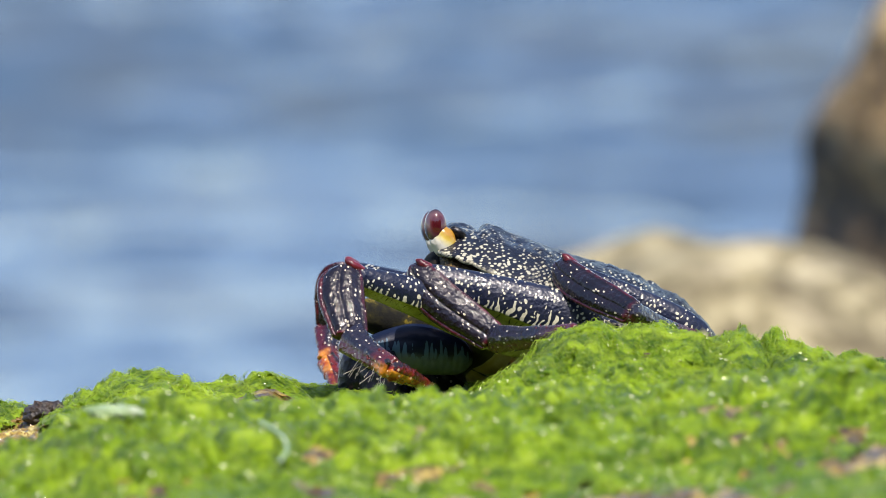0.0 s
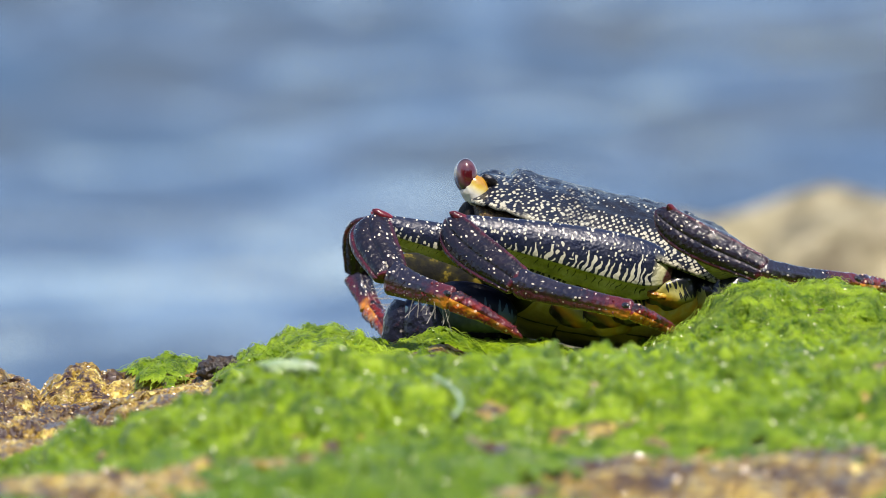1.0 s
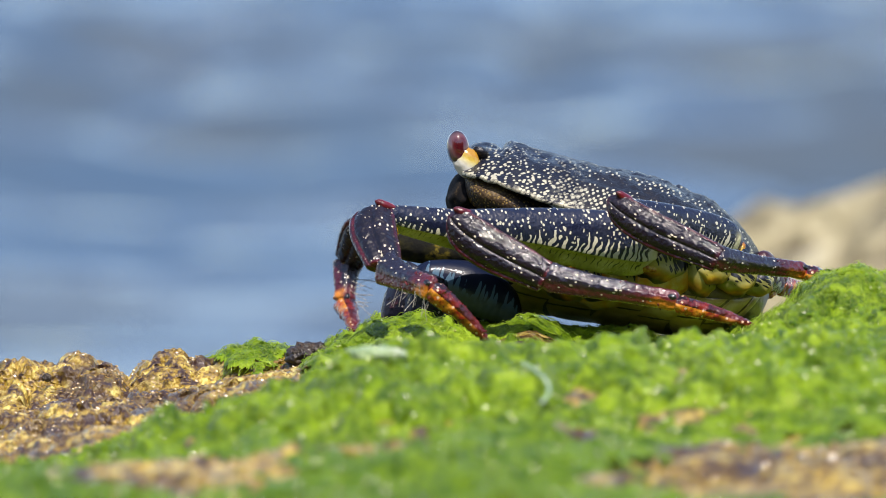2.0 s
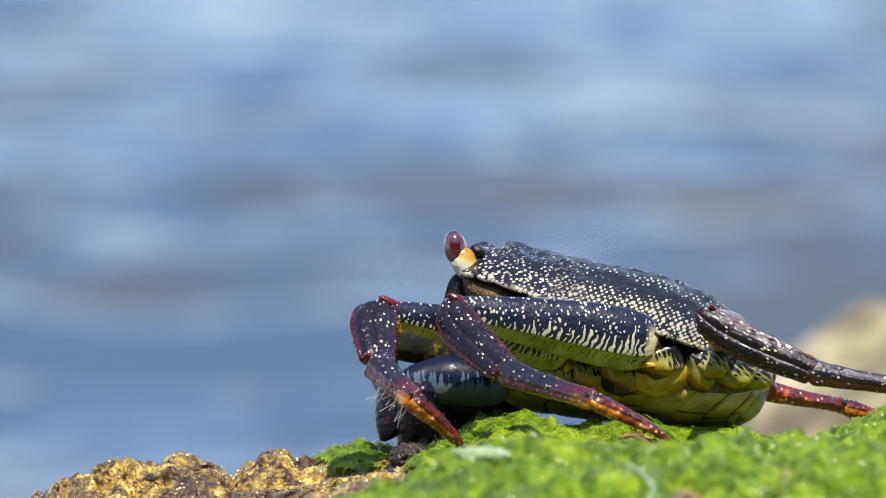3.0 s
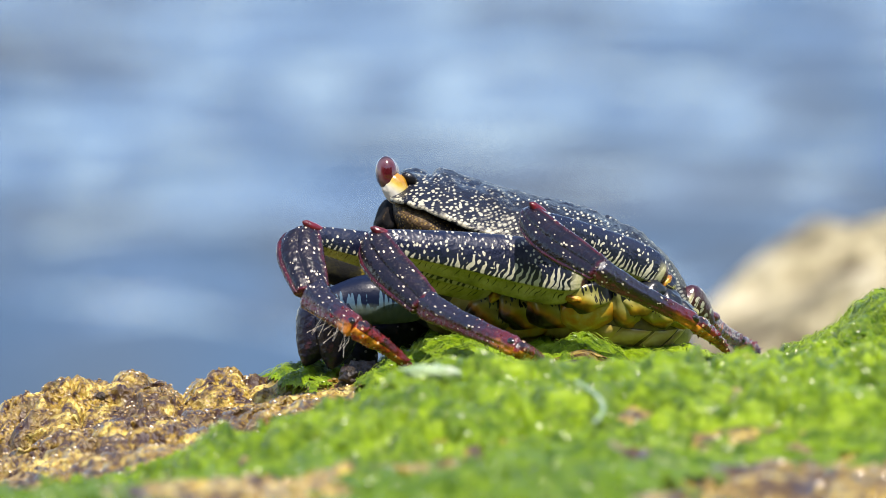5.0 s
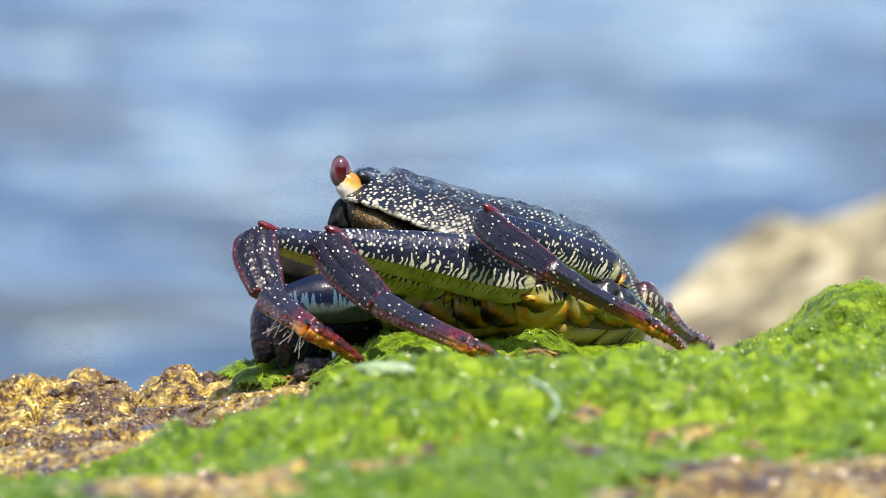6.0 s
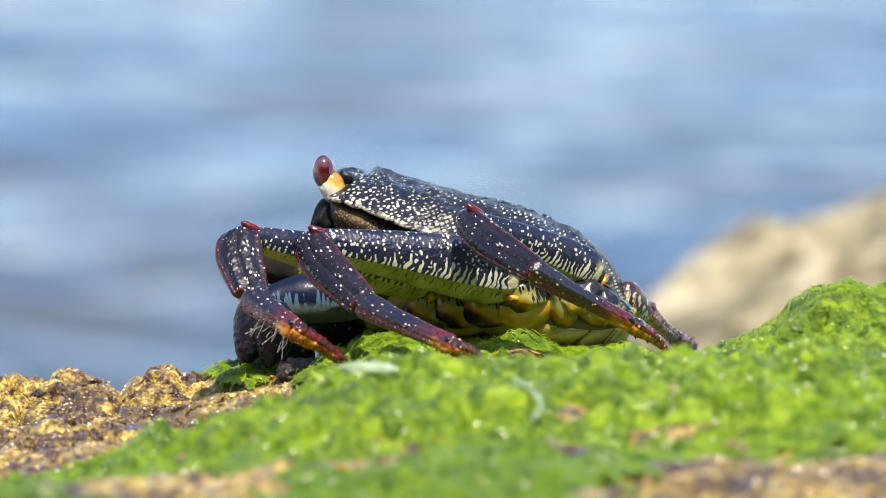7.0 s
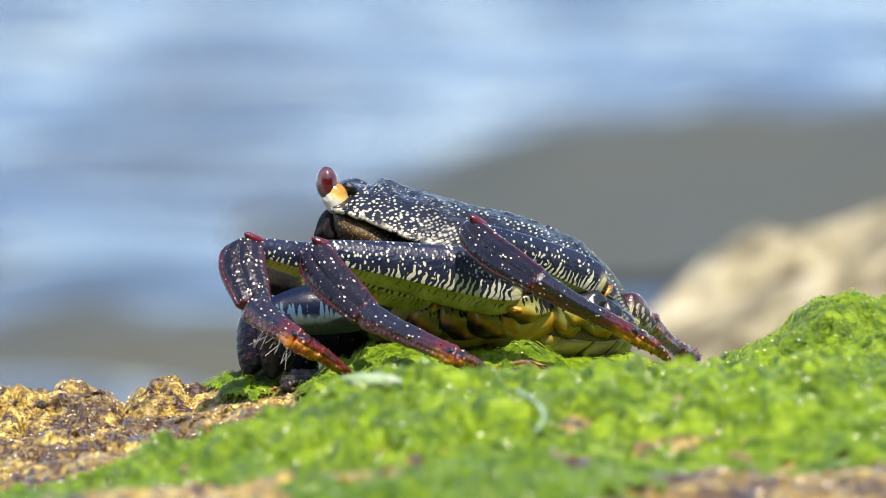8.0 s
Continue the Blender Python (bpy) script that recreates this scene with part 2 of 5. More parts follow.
def thigh_material(name, base, size=1.0, blotch=1.0):
    """Blue-black outer face with spots that grow downwards into a comb of pale bars; olive-yellow underside below the ridge."""
    n = Nodes(name)
    u, v = ring_uv(n)
    face = n.node("ShaderNodeMapRange", {"clamp": False}, Value=v, From_Min=THIGH_TOP, From_Max=THIGH_RIDGE).outputs[0]
    face = n.math("ADD", face, n.math("MULTIPLY", n.math("SUBTRACT", n.noise(330, 2.0), 0.5), 0.10))
    vec = warped(n, n.co, 380, 0.0014)
    big = n.cells(820 / blotch, n.node("ShaderNodeMapping", Vector=vec, Scale=(1.15, 0.5, 0.85)).outputs[0], rand=0.95)
    wave = n.math("MULTIPLY", n.math("SUBTRACT", n.noise(230, 2.0), 0.5), 2.6)
    lean = n.math("ADD", n.math("MULTIPLY", u, 34.0 / blotch), n.math("ADD", wave, n.math("MULTIPLY", face, -1.0)))
    tooth = n.math("ABSOLUTE", n.math("SUBTRACT", n.math("FRACT", lean), 0.5))
    start = n.node("ShaderNodeTexWhiteNoise", {"noise_dimensions": "1D"}, W=n.math("FLOOR", lean)).outputs["Value"]
    below_start = n.math("SUBTRACT", face, n.math("ADD", n.math("MULTIPLY", start, 0.28), n.node("ShaderNodeMapRange", Value=u, From_Min=0.1, From_Max=0.75, To_Min=0.46, To_Max=0.74).outputs[0]))
    lim = n.node("ShaderNodeMapRange", Value=face, From_Min=0.0, From_Max=0.85, To_Min=0.22 * size, To_Max=0.35 * size).outputs[0]
    spot = n.math("LESS_THAN", big, n.math("MULTIPLY", lim, n.node("ShaderNodeMapRange", Value=n.noise(240, 2.0), From_Min=0.3, From_Max=0.7, To_Min=0.7, To_Max=1.25).outputs[0]))
    wide = n.node("ShaderNodeMapRange", Value=below_start, From_Min=0.0, From_Max=0.40, To_Min=0.10, To_Max=0.42).outputs[0]
    comb = n.math("MULTIPLY", n.math("LESS_THAN", tooth, wide), n.math("GREATER_THAN", below_start, 0.0))
    spot = n.math("MULTIPLY", spot, n.math("LESS_THAN", below_start, -0.04))
    pale = n.math("MAXIMUM", spot, comb)
    hue = n.mix(n.noise(120, 3.0), base, (base[0] * 2.0, base[1] * 2.0, base[2] * 2.0))
    tone = n.mix(pale, hue, n.mix(n.noise(200, 2.0), (0.36, 0.37, 0.33), CREAM))
    below = n.node("ShaderNodeMapRange", Value=face, From_Min=0.97, From_Max=1.03).outputs[0]
    under = n.ramp(n.noise(130, 4.0), (0.35, (0.12, 0.122, 0.020)), (0.5, (0.27, 0.27, 0.07)), (0.65, (0.42, 0.40, 0.16)))
    dash = n.math("MULTIPLY", n.math("LESS_THAN", tooth, n.math("MULTIPLY", start, 0.13)), in_band(n, face, 1.12, 1.30, 0.05))
    under = n.mix(dash, under, (0.02, 0.02, 0.012))
    tone = n.mix(below, tone, under)
    root = n.math("ADD", u, n.math("MULTIPLY", n.math("SUBTRACT", n.noise(300, 2.0), 0.5), 0.03))
    tone = n.mix(n.math("MULTIPLY", in_band(n, root, -1.0, 0.075, 0.02), in_band(n, face, 0.45, 2.0, 0.12)), tone, (0.44, 0.42, 0.24))
    tone = n.mix(in_band(n, root, -1.0, 0.035, 0.006), tone, (0.05, 0.012, 0.016))
    knee = in_band(n, n.math("ADD", u, n.math("MULTIPLY", n.noise(300, 2.0), 0.05)), 0.985, 2.0, 0.012)
    tone = n.mix(n.math("MULTIPLY", knee, 0.8), tone, MAROON)
    return gloss(n, tone, 0.30, 650, 0.30, 0.45, 0.34)


def carpus_material(name, base):
    """Purple-black knee segment: fine pale flecks, beaded wine-red margins."""
    n = Nodes(name)
    u, v = ring_uv(n)
    vec = warped(n, n.co, 300, 0.0010)
    fleck = n.cells(720, n.node("ShaderNodeMapping", Vector=vec, Scale=(0.75, 0.8, 1.25)).outputs[0])
    fleck = n.math("LESS_THAN", fleck, n.node("ShaderNodeMapRange", Value=n.noise(190, 2.0), From_Min=0.38, From_Max=0.66, To_Min=0.05, To_Max=0.25).outputs[0])
    hue = n.mix(n.ramp(n.noise(170, 4.0), (0.35, 0.0), (0.65, 1.0)), base, (0.009, 0.0045, 0.009))
    tone = n.mix(n.math("MULTIPLY", fleck, in_band(n, v, 0.26, 0.74, 0.02)), hue, (0.56, 0.50, 0.38))
    wob = n.math("ADD", v, n.math("MULTIPLY", n.math("SUBTRACT", n.noise(420, 2.0), 0.5), 0.03))
    red = n.mix(n.noise(500, 3.0), (0.025, 0.002, 0.005), (0.10, 0.007, 0.014))
    margin = n.math("MAXIMUM", in_band(n, wob, CARPUS_TOP - 0.03, CARPUS_TOP + 0.025, 0.012), in_band(n, wob, CARPUS_LOW - 0.035, CARPUS_LOW + 0.03, 0.012))
    ends = n.math("MAXIMUM", in_band(n, u, -1.0, 0.02, 0.02), in_band(n, u, 0.955, 2.0, 0.012))
    tone = n.mix(n.math("MULTIPLY", n.math("MAXIMUM", margin, ends), n.ramp(n.noise(330, 4.0), (0.38, 0.25), (0.6, 0.9))), tone, red)
    return gloss(n, tone, 0.22, 520, 0.45, 0.7, 0.18)


def shin_material():
    """Purple-black shin with a wine-red lower margin that turns to orange towards the foot."""
    n = Nodes("shin_purple_to_orange")
    u, v = ring_uv(n)
    blot = n.math("MULTIPLY", n.math("SUBTRACT", n.noise(300, 4.0, 0.65), 0.5), 0.5)
    low = in_band(n, n.math("ADD", v, n.math("MULTIPLY", blot, 0.2)), 0.56, 0.86, 0.04)
    hue = n.mix(n.noise(160, 4.0), (0.003, 0.003, 0.009), (0.013, 0.007, 0.016))
    hue = n.mix(n.math("MULTIPLY", low, 0.9), hue, (0.06, 0.004, 0.011))
    far = n.math("ADD", u, blot)
    hue = n.mix(in_band(n, far, 0.72, 2.0, 0.12), hue, (0.075, 0.006, 0.008))
    amber = n.math("MULTIPLY", in_band(n, n.math("ADD", u, n.math("MULTIPLY", blot, 0.5)), 0.80, 2.0, 0.05), n.node("ShaderNodeMapRange", Value=n.math("ADD", v, n.math("MULTIPLY", blot, 0.5)), From_Min=0.48, From_Max=0.60).outputs[0])
    hue = n.mix(amber, hue, (0.46, 0.16, 0.014))
    fleck = n.math("LESS_THAN", n.cells(700, n.node("ShaderNodeMapping", Vector=warped(n, n.co, 300, 0.0008), Scale=(0.7, 1.0, 1.3)).outputs[0]), n.node("ShaderNodeMapRange", Value=n.noise(190, 2.0), From_Min=0.36, From_Max=0.64, To_Min=0.05, To_Max=0.21).outputs[0])
    tone = n.mix(n.math("MULTIPLY", fleck, in_band(n, u, 0.02, 0.86, 0.03)), hue, (0.56, 0.50, 0.40))
    return gloss(n, tone, 0.22, 480, 0.5, 0.9, 0.28)


def foot_material():
    """Wine red, orange and black in coarse blotches, shining and knobbly."""
    n = Nodes("red_orange_foot")
    u, v = ring_uv(n)
    blot = n.noise(240, 4.0, 0.6)
    side = n.math("ADD", blot, n.math("MULTIPLY", n.math("SUBTRACT", v, 0.5), 0.35))
    tone = n.ramp(side, (0.38, (0.010, 0.002, 0.003)), (0.45, (0.09, 0.005, 0.006)), (0.60, (0.20, 0.014, 0.007)), (0.66, (0.38, 0.09, 0.008)), (0.76, (0.50, 0.20, 0.02)))
    tip = n.node("ShaderNodeMapRange", Value=u, From_Min=0.25, From_Max=0.8, To_Max=0.85).outputs[0]
    tone = n.mix(tip, tone, (0.085, 0.006, 0.006))
    dot = n.math("LESS_THAN", n.cells(520), 0.17)
    tone = n.mix(dot, tone, (0.56, 0.40, 0.26))
    return gloss(n, tone, 0.22, 420, 0.8, 1.0, 0.12)


def mottled(name, *stops, scale=260, rough=0.3, coat=0.4):
    n = Nodes(name)
    n.set(Base_Color=n.ramp(n.noise(scale, 5.0, 0.6), *stops), Roughness=rough, Specular_IOR_Level=0.3, Coat_Weight=coat, Coat_Roughness=0.12)
    n.relief(n.noise(scale * 4, 3.0), 0.4, 0.0004)
    return n.mat


def claw_material(name, drop, streaks, low_a, low_b):
    """Navy above, breaking up into hanging pale streaks, pale below; drop: how far down the navy reaches."""
    n = Nodes(name)
    z = n.math("ADD", drop, n.math("ADD", n.math("DIVIDE", n.axis(2), MM), n.math("MULTIPLY", n.math("SUBTRACT", n.noise(260, 3.0), 0.5), 20.0)))
    bar = n.cells(760, n.node("ShaderNodeMapping", Vector=warped(n, n.co, 300, 0.0008), Scale=(1.1, 0.2, 0.2)).outputs[0], rand=0.7)
    grow = n.node("ShaderNodeMapRange", Value=z, From_Min=36.0, From_Max=-6.0, To_Max=0.62).outputs[0]
    streak = n.math("LESS_THAN", bar, grow)
    tone = n.mix(streak, (0.004, 0.008, 0.026), streaks)
    low = n.node("ShaderNodeMapRange", Value=z, From_Min=2.0, From_Max=-14.0).outputs[0]
    pale = n.mix(n.noise(180, 3.0), low_a, low_b)
    tone = n.mix(low, tone, pale)
    rib = n.node("ShaderNodeTexWave", {"bands_direction": "X"}, Vector=n.co, Scale=170.0, Distortion=3.0, Detail=2.0).outputs[1]
    n.set(Base_Color=tone, Roughness=0.4, Specular_IOR_Level=0.12, Coat_Weight=0.08, Coat_Roughness=0.1)
    n.relief(n.math("ADD", n.noise(700, 4.0), n.math("MULTIPLY", rib, low)), 0.2, 0.0006)
    return n.mat


def finger_material():
    n = Nodes("navy_claw_tip")
    tone = n.mix(n.noise(150, 4.0), (0.004, 0.005, 0.015), (0.012, 0.012, 0.026))
    tone = n.mix(n.ramp(n.noise(420, 4.0), (0.60, 0.0), (0.70, 0.7)), tone, (0.06, 0.022, 0.03))
    tone = n.mix(n.math("LESS_THAN", n.cells(420), 0.16), tone, (0.30, 0.26, 0.26))
    return gloss(n, tone, 0.26, 420, 0.6, 0.5)


def belly_material(name, comb):
    """Yellow and cream under-shell; comb: for the leg bases, whose upper side is barred with black and whose edge is orange."""
    n = Nodes(name)
    patch = n.noise(110, 4.0)
    if not comb:
        tone = n.ramp(patch, (0.34, (0.05, 0.042, 0.014)), (0.5, (0.13, 0.10, 0.03)), (0.66, (0.22, 0.18, 0.06)))
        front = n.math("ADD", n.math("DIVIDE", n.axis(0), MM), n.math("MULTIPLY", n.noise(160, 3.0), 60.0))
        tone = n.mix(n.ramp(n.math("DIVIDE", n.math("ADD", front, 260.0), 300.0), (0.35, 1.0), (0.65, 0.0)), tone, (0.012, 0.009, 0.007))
    else:
        x, z = (n.math("DIVIDE", n.axis(k), comb * MM) for k in (0, 2))
        wob = n.math("MULTIPLY", n.math("SUBTRACT", n.noise(170, 3.0), 0.5), 0.45)
        rim = n.math("ADD", n.math("ADD", n.math("MULTIPLY", x, -0.55), n.math("MULTIPLY", z, -0.75)), wob)
        tone = n.ramp(n.math("ADD", n.math("MULTIPLY", rim, 0.5), 0.5), (0.30, (0.20, 0.20, 0.08)), (0.56, (0.30, 0.28, 0.09)), (0.68, (0.32, 0.24, 0.02)),
                      (0.78, (0.40, 0.16, 0.008)), (0.84, (0.12, 0.035, 0.006)), (0.88, (0.010, 0.006, 0.004)))
        tone = n.mix(n.ramp(patch, (0.5, 0.0), (0.68, 0.6)), tone, (0.09, 0.085, 0.02))
        bar = n.cells(1350, n.node("ShaderNodeMapping", Vector=warped(n, n.co, 300, 0.0012), Scale=(1.0, 0.3, 0.20)).outputs[0])
        high = n.node("ShaderNodeMapRange", Value=rim, From_Min=0.45, From_Max=-0.45, To_Max=0.82).outputs[0]
        tone = n.mix(n.math("LESS_THAN", bar, high), tone, (0.006, 0.007, 0.012))
    n.set(Base_Color=tone, Roughness=0.34, Specular_IOR_Level=0.4, Coat_Weight=0.25, Coat_Roughness=0.12)
    n.relief(n.noise(500, 3.0), 0.4, 0.0005)
    return n.mat


def sternum_material():
    """Cream plate yellowing to its edges, with a thin brown seam."""
    n = Nodes("yellow_cream_plate")
    u, v = ring_uv(n)
    tone = n.ramp(n.noise(120, 4.0), (0.36, (0.22, 0.16, 0.035)), (0.5, (0.36, 0.28, 0.085)), (0.64, (0.46, 0.38, 0.16)))
    off = n.math("MAXIMUM", n.math("ABSOLUTE", n.math("SUBTRACT", u, 0.5)), n.math("ABSOLUTE", n.math("SUBTRACT", v, 0.5)))
    off = n.math("ADD", off, n.math("MULTIPLY", n.math("SUBTRACT", n.noise(260, 3.0), 0.5), 0.10))
    tone = n.mix(in_band(n, off, 0.36, 0.46, 0.05), tone, (0.36, 0.27, 0.06))
    tone = n.mix(in_band(n, off, 0.485, 2.0, 0.008), tone, (0.04, 0.026, 0.012))
    n.set(Base_Color=tone, Roughness=0.3, Specular_IOR_Level=0.4, Coat_Weight=0.25, Coat_Roughness=0.12)
    n.relief(n.noise(500, 3.0), 0.35, 0.0005)
    return n.mat


def cheek_material():
    """Fine golden grains on near black, paler below."""
    n = Nodes("golden_brown_cheek")
    tone = n.ramp(n.noise(90, 3.0), (0.38, (0.012, 0.008, 0.006)), (0.56, (0.055, 0.032, 0.012)), (0.7, (0.17, 0.12, 0.06)))
    tone = n.mix(n.math("LESS_THAN", n.cells(1300), 0.34), tone, (0.20, 0.13, 0.035))
    n.set(Base_Color=tone, Roughness=0.6, Specular_IOR_Level=0.3)
    n.relief(n.cells(1300), 0.5, 0.0004)
    return n.mat


def eye_material():
    """Glassy rose-brown eye with a wine-red heart and a dark cap."""
    n = Nodes("eye_glassy_maroon")
    u, v = n.math("DIVIDE", n.axis(0), 24 * MM), n.math("DIVIDE", n.axis(2), 32 * MM)
    du, dv = n.math("SUBTRACT", u, 0.18), n.math("SUBTRACT", v, 0.05)
    far = n.math("ADD", n.math("MULTIPLY", du, du), n.math("MULTIPLY", dv, dv))
    far = n.math("ADD", far, n.math("MULTIPLY", n.noise(200, 3.0), 0.35))
    tone = n.ramp(far, (0.20, (0.045, 0.003, 0.005)), (0.40, (0.07, 0.008, 0.012)), (0.62, (0.11, 0.048, 0.056)), (1.0, (0.10, 0.060, 0.070)))
    tone = n.mix(n.ramp(v, (0.62, 0.0), (0.90, 0.85)), tone, (0.018, 0.006, 0.008))
    n.set(Base_Color=tone, Roughness=0.12, Specular_IOR_Level=0.4, Coat_Weight=1.0, Coat_Roughness=0.09)
    return n.mat


def stalk_material():
    """White where it leaves the shell, yellow-orange behind with black blots."""
    n = Nodes("eyestalk_cream_yellow")
    x, z = (n.math("DIVIDE", n.axis(k), 24 * MM) for k in (0, 2))
    slant = n.math("ADD", n.math("ADD", n.math("MULTIPLY", x, 0.8), n.math("MULTIPLY", z, 0.5)), n.math("MULTIPLY", n.math("SUBTRACT", n.noise(300, 3.0), 0.5), 0.4))
    tone = n.ramp(n.math("ADD", n.math("MULTIPLY", slant, 0.5), 0.5), (0.36, (0.60, 0.59, 0.53)), (0.52, (0.56, 0.50, 0.26)), (0.64, (0.48, 0.35, 0.06)), (0.82, (0.34, 0.17, 0.015)))
    blot = n.math("MULTIPLY", n.math("LESS_THAN", n.cells(250), 0.33), n.math("GREATER_THAN", slant, 0.55))
    tone = n.mix(blot, tone, (0.012, 0.008, 0.008))
    n.set(Base_Color=tone, Roughness=0.3, Coat_Weight=0.4, Coat_Roughness=0.1)
    n.relief(n.noise(900, 3.0), 0.3, 0.0003)
    return n.mat


# cross-sections of the limbs (depth, height), from the inner side over the top; a negative depth mark means a crease
THIGH_RING = ((-0.85, -0.1), (-0.8, 0.45), (-0.4, 0.9), (0.0, 1.0), (0.4, 0.92), (0.78, 0.62), (0.97, 0.2), (0.98, -0.15), (0.88, -0.42), (0.80, -0.50), (0.66, -0.52), (0.40, -0.66), (0.05, -0.90), (-0.30, -1.0), (-0.65, -0.7))
CARPUS_RING = ((0.85, 0.0), (0.75, 0.6), (0.4, 0.95), (0.0, 1.04), (-0.38, 1.0), (-0.52, 0.86), (-0.60, 0.72), (-0.86, 0.50), (-0.98, 0.24), (-0.93, 0.06), (-0.80, -0.06), (-0.92, -0.22), (-0.90, -0.52), (-0.66, -0.76), (-0.48, -0.82), (-0.46, -0.94), (-0.2, -1.04), (0.3, -0.95), (0.75, -0.55))
SHIN_RING = ((0.85, 0.0), (0.7, 0.65), (0.25, 1.0), (-0.25, 0.98), (-0.55, 0.74), (-0.78, 0.42), (-0.98, 0.22), (-0.98, -0.12), (-0.78, -0.40), (-0.68, -0.62), (-0.50, -0.86), (-0.1, -1.0), (0.45, -0.85), (0.75, -0.5))


def ring_marks(ring):
    """How far round each corner of a cross-section lies, 0 to 1."""
    pts = np.array(ring + ring[:1])
    way = np.concatenate([[0], np.cumsum(np.hypot(*np.diff(pts, axis=0).T))])
    return way / way[-1]


THIGH_TOP, THIGH_RIDGE = ring_marks(THIGH_RING)[3], ring_marks(THIGH_RING)[9]
CARPUS_TOP, CARPUS_LOW = ring_marks(CARPUS_RING)[4], ring_marks(CARPUS_RING)[15]

SHELL = carapace_material()
THIGH = thigh_material("spotted_leg", (0.0035, 0.005, 0.016))
REAR_THIGH = thigh_material("blotched_rear_leg", (0.022, 0.003, 0.005), 1.25, 1.6)
SHIN = carpus_material("purple_leg", (0.0035, 0.002, 0.0045))
PROPUS_SHELL = shin_material()
FOOT = foot_material()
CLAW, CLAW_TIP = claw_material("claw_navy_to_pale", 6.0, (0.05, 0.10, 0.16), (0.05, 0.08, 0.09), (0.13, 0.16, 0.13)), finger_material()
BELLY, PLATE, STERNUM = belly_material("yellow_belly", 0), belly_material("banded_leg_base", 40), sternum_material()
CHEEK, EYE_RED, STALK = cheek_material(), eye_material(), stalk_material()
MOUTH = mottled("dark_mouth_plate", (0.48, (0.002, 0.002, 0.003)), (0.62, (0.010, 0.007, 0.006)), (0.72, (0.08, 0.055, 0.025)), scale=700, rough=0.95, coat=0.0)
ARM = mottled("olive_claw_arm", (0.46, (0.005, 0.005, 0.004)), (0.58, (0.02, 0.018, 0.005)), (0.68, (0.20, 0.15, 0.015)), scale=200, coat=0.0, rough=0.95)
RED = mottled("red_joint", (0.35, (0.03, 0.002, 0.005)), (0.6, (0.14, 0.008, 0.016)))
KNOB = Nodes("black_joint").set(Base_Color=(0.008, 0.006, 0.007), Roughness=0.12, Coat_Weight=0.5, Coat_Roughness=0.05).mat
ORANGE = mottled("orange_lobe", (0.38, (0.06, 0.010, 0.004)), (0.52, (0.30, 0.12, 0.010)), (0.62, (0.44, 0.30, 0.03)), scale=420)
GOLD = mottled("golden_leg_base", (0.40, (0.42, 0.17, 0.008)), (0.50, (0.40, 0.28, 0.03)), (0.62, (0.40, 0.36, 0.12)), scale=130)
BRISTLE = mottled("pale_bristle", (0.4, (0.24, 0.21, 0.16)), (0.6, (0.44, 0.40, 0.33)))

# ---- the ledge: heights of its ridges, front to back ----
RIDGES = (
    (-0.88, ((-900, -3600), (3000, -3600))),
    (-0.70, ((-900, -1900), (3000, -1900))),
    (-0.52, ((-900, -640), (300, -600), (1200, -600), (3000, -480))),
    (-0.39, ((-900, -500), (0, -448), (350, -476), (900, -432), (1150, -462), (1600, -470), (1850, -380), (3000, -330))),
    (-0.295, ((-900, -480), (0, -415), (200, -400), (500, -375), (950, -350), (1350, -372), (1800, -330), (2200, -260), (3000, -300))),
    (-0.20, ((-900, -560), (-200, -470), (0, -435), (120, -385), (250, -332), (400, -283), (520, -254), (600, -218), (680, -207), (850, -207), (1000, -202), (1250, -188), (1450, -192), (1600, -188), (1755, -162), (1905, -139), (2050, -134), (2300, -165), (3000, -300))),
    (-0.115, ((-900, -560), (-200, -420), (0, -368), (300, -328), (520, -282), (650, -248), (870, -238), (1000, -228), (1180, -212), (1300, -196), (1450, -160), (1560, -150), (1705, -165), (1905, -150), (2200, -195), (3000, -330))),
    (-0.080, ((-900, -560), (-200, -390), (0, -308), (300, -278), (520, -224), (630, -200), (870, -202), (1000, -204), (1180, -202), (1290, -194), (1345, -162), (1380, -132), (1410, -94), (1445, -68), (1520, -60), (1655, -64), (1850, -96), (2017, -132), (2200, -190), (3000, -340))),
    (-0.045, ((-900, -560), (-200, -390), (0, -308), (300, -278), (520, -224), (600, -192), (640, -166), (690, -152), (780, -154), (835, -182), (880, -172), (930, -156), (1000, -188), (1180, -196), (1290, -188), (1345, -168), (1380, -142), (1410, -106), (1445, -80), (1520, -70), (1655, -76), (1850, -106), (2017, -142), (2200, -195), (3000, -340))),
    (-0.010, ((-900, -500), (-300, -380), (-170, -300), (-90, -250), (0, -216), (140, -206), (195, -220), (216, -255), (240, -222), (300, -196), (360, -212), (400, -196), (440, -184), (490, -190), (530, -206), (580, -204), (660, -156), (720, -158), (800, -176), (900, -162), (1000, -186), (1180, -194), (1300, -176), (1450, -130), (1700, -130), (2017, -170), (3000, -380))),
    (0.030, ((-900, -600), (-170, -420), (0, -300), (400, -230), (700, -180), (1200, -190), (1500, -180), (2000, -240), (3000, -480))),
    (0.09, ((-900, -900), (3000, -900))),
    (0.35, ((-900, -6000), (3000, -6000))),
)


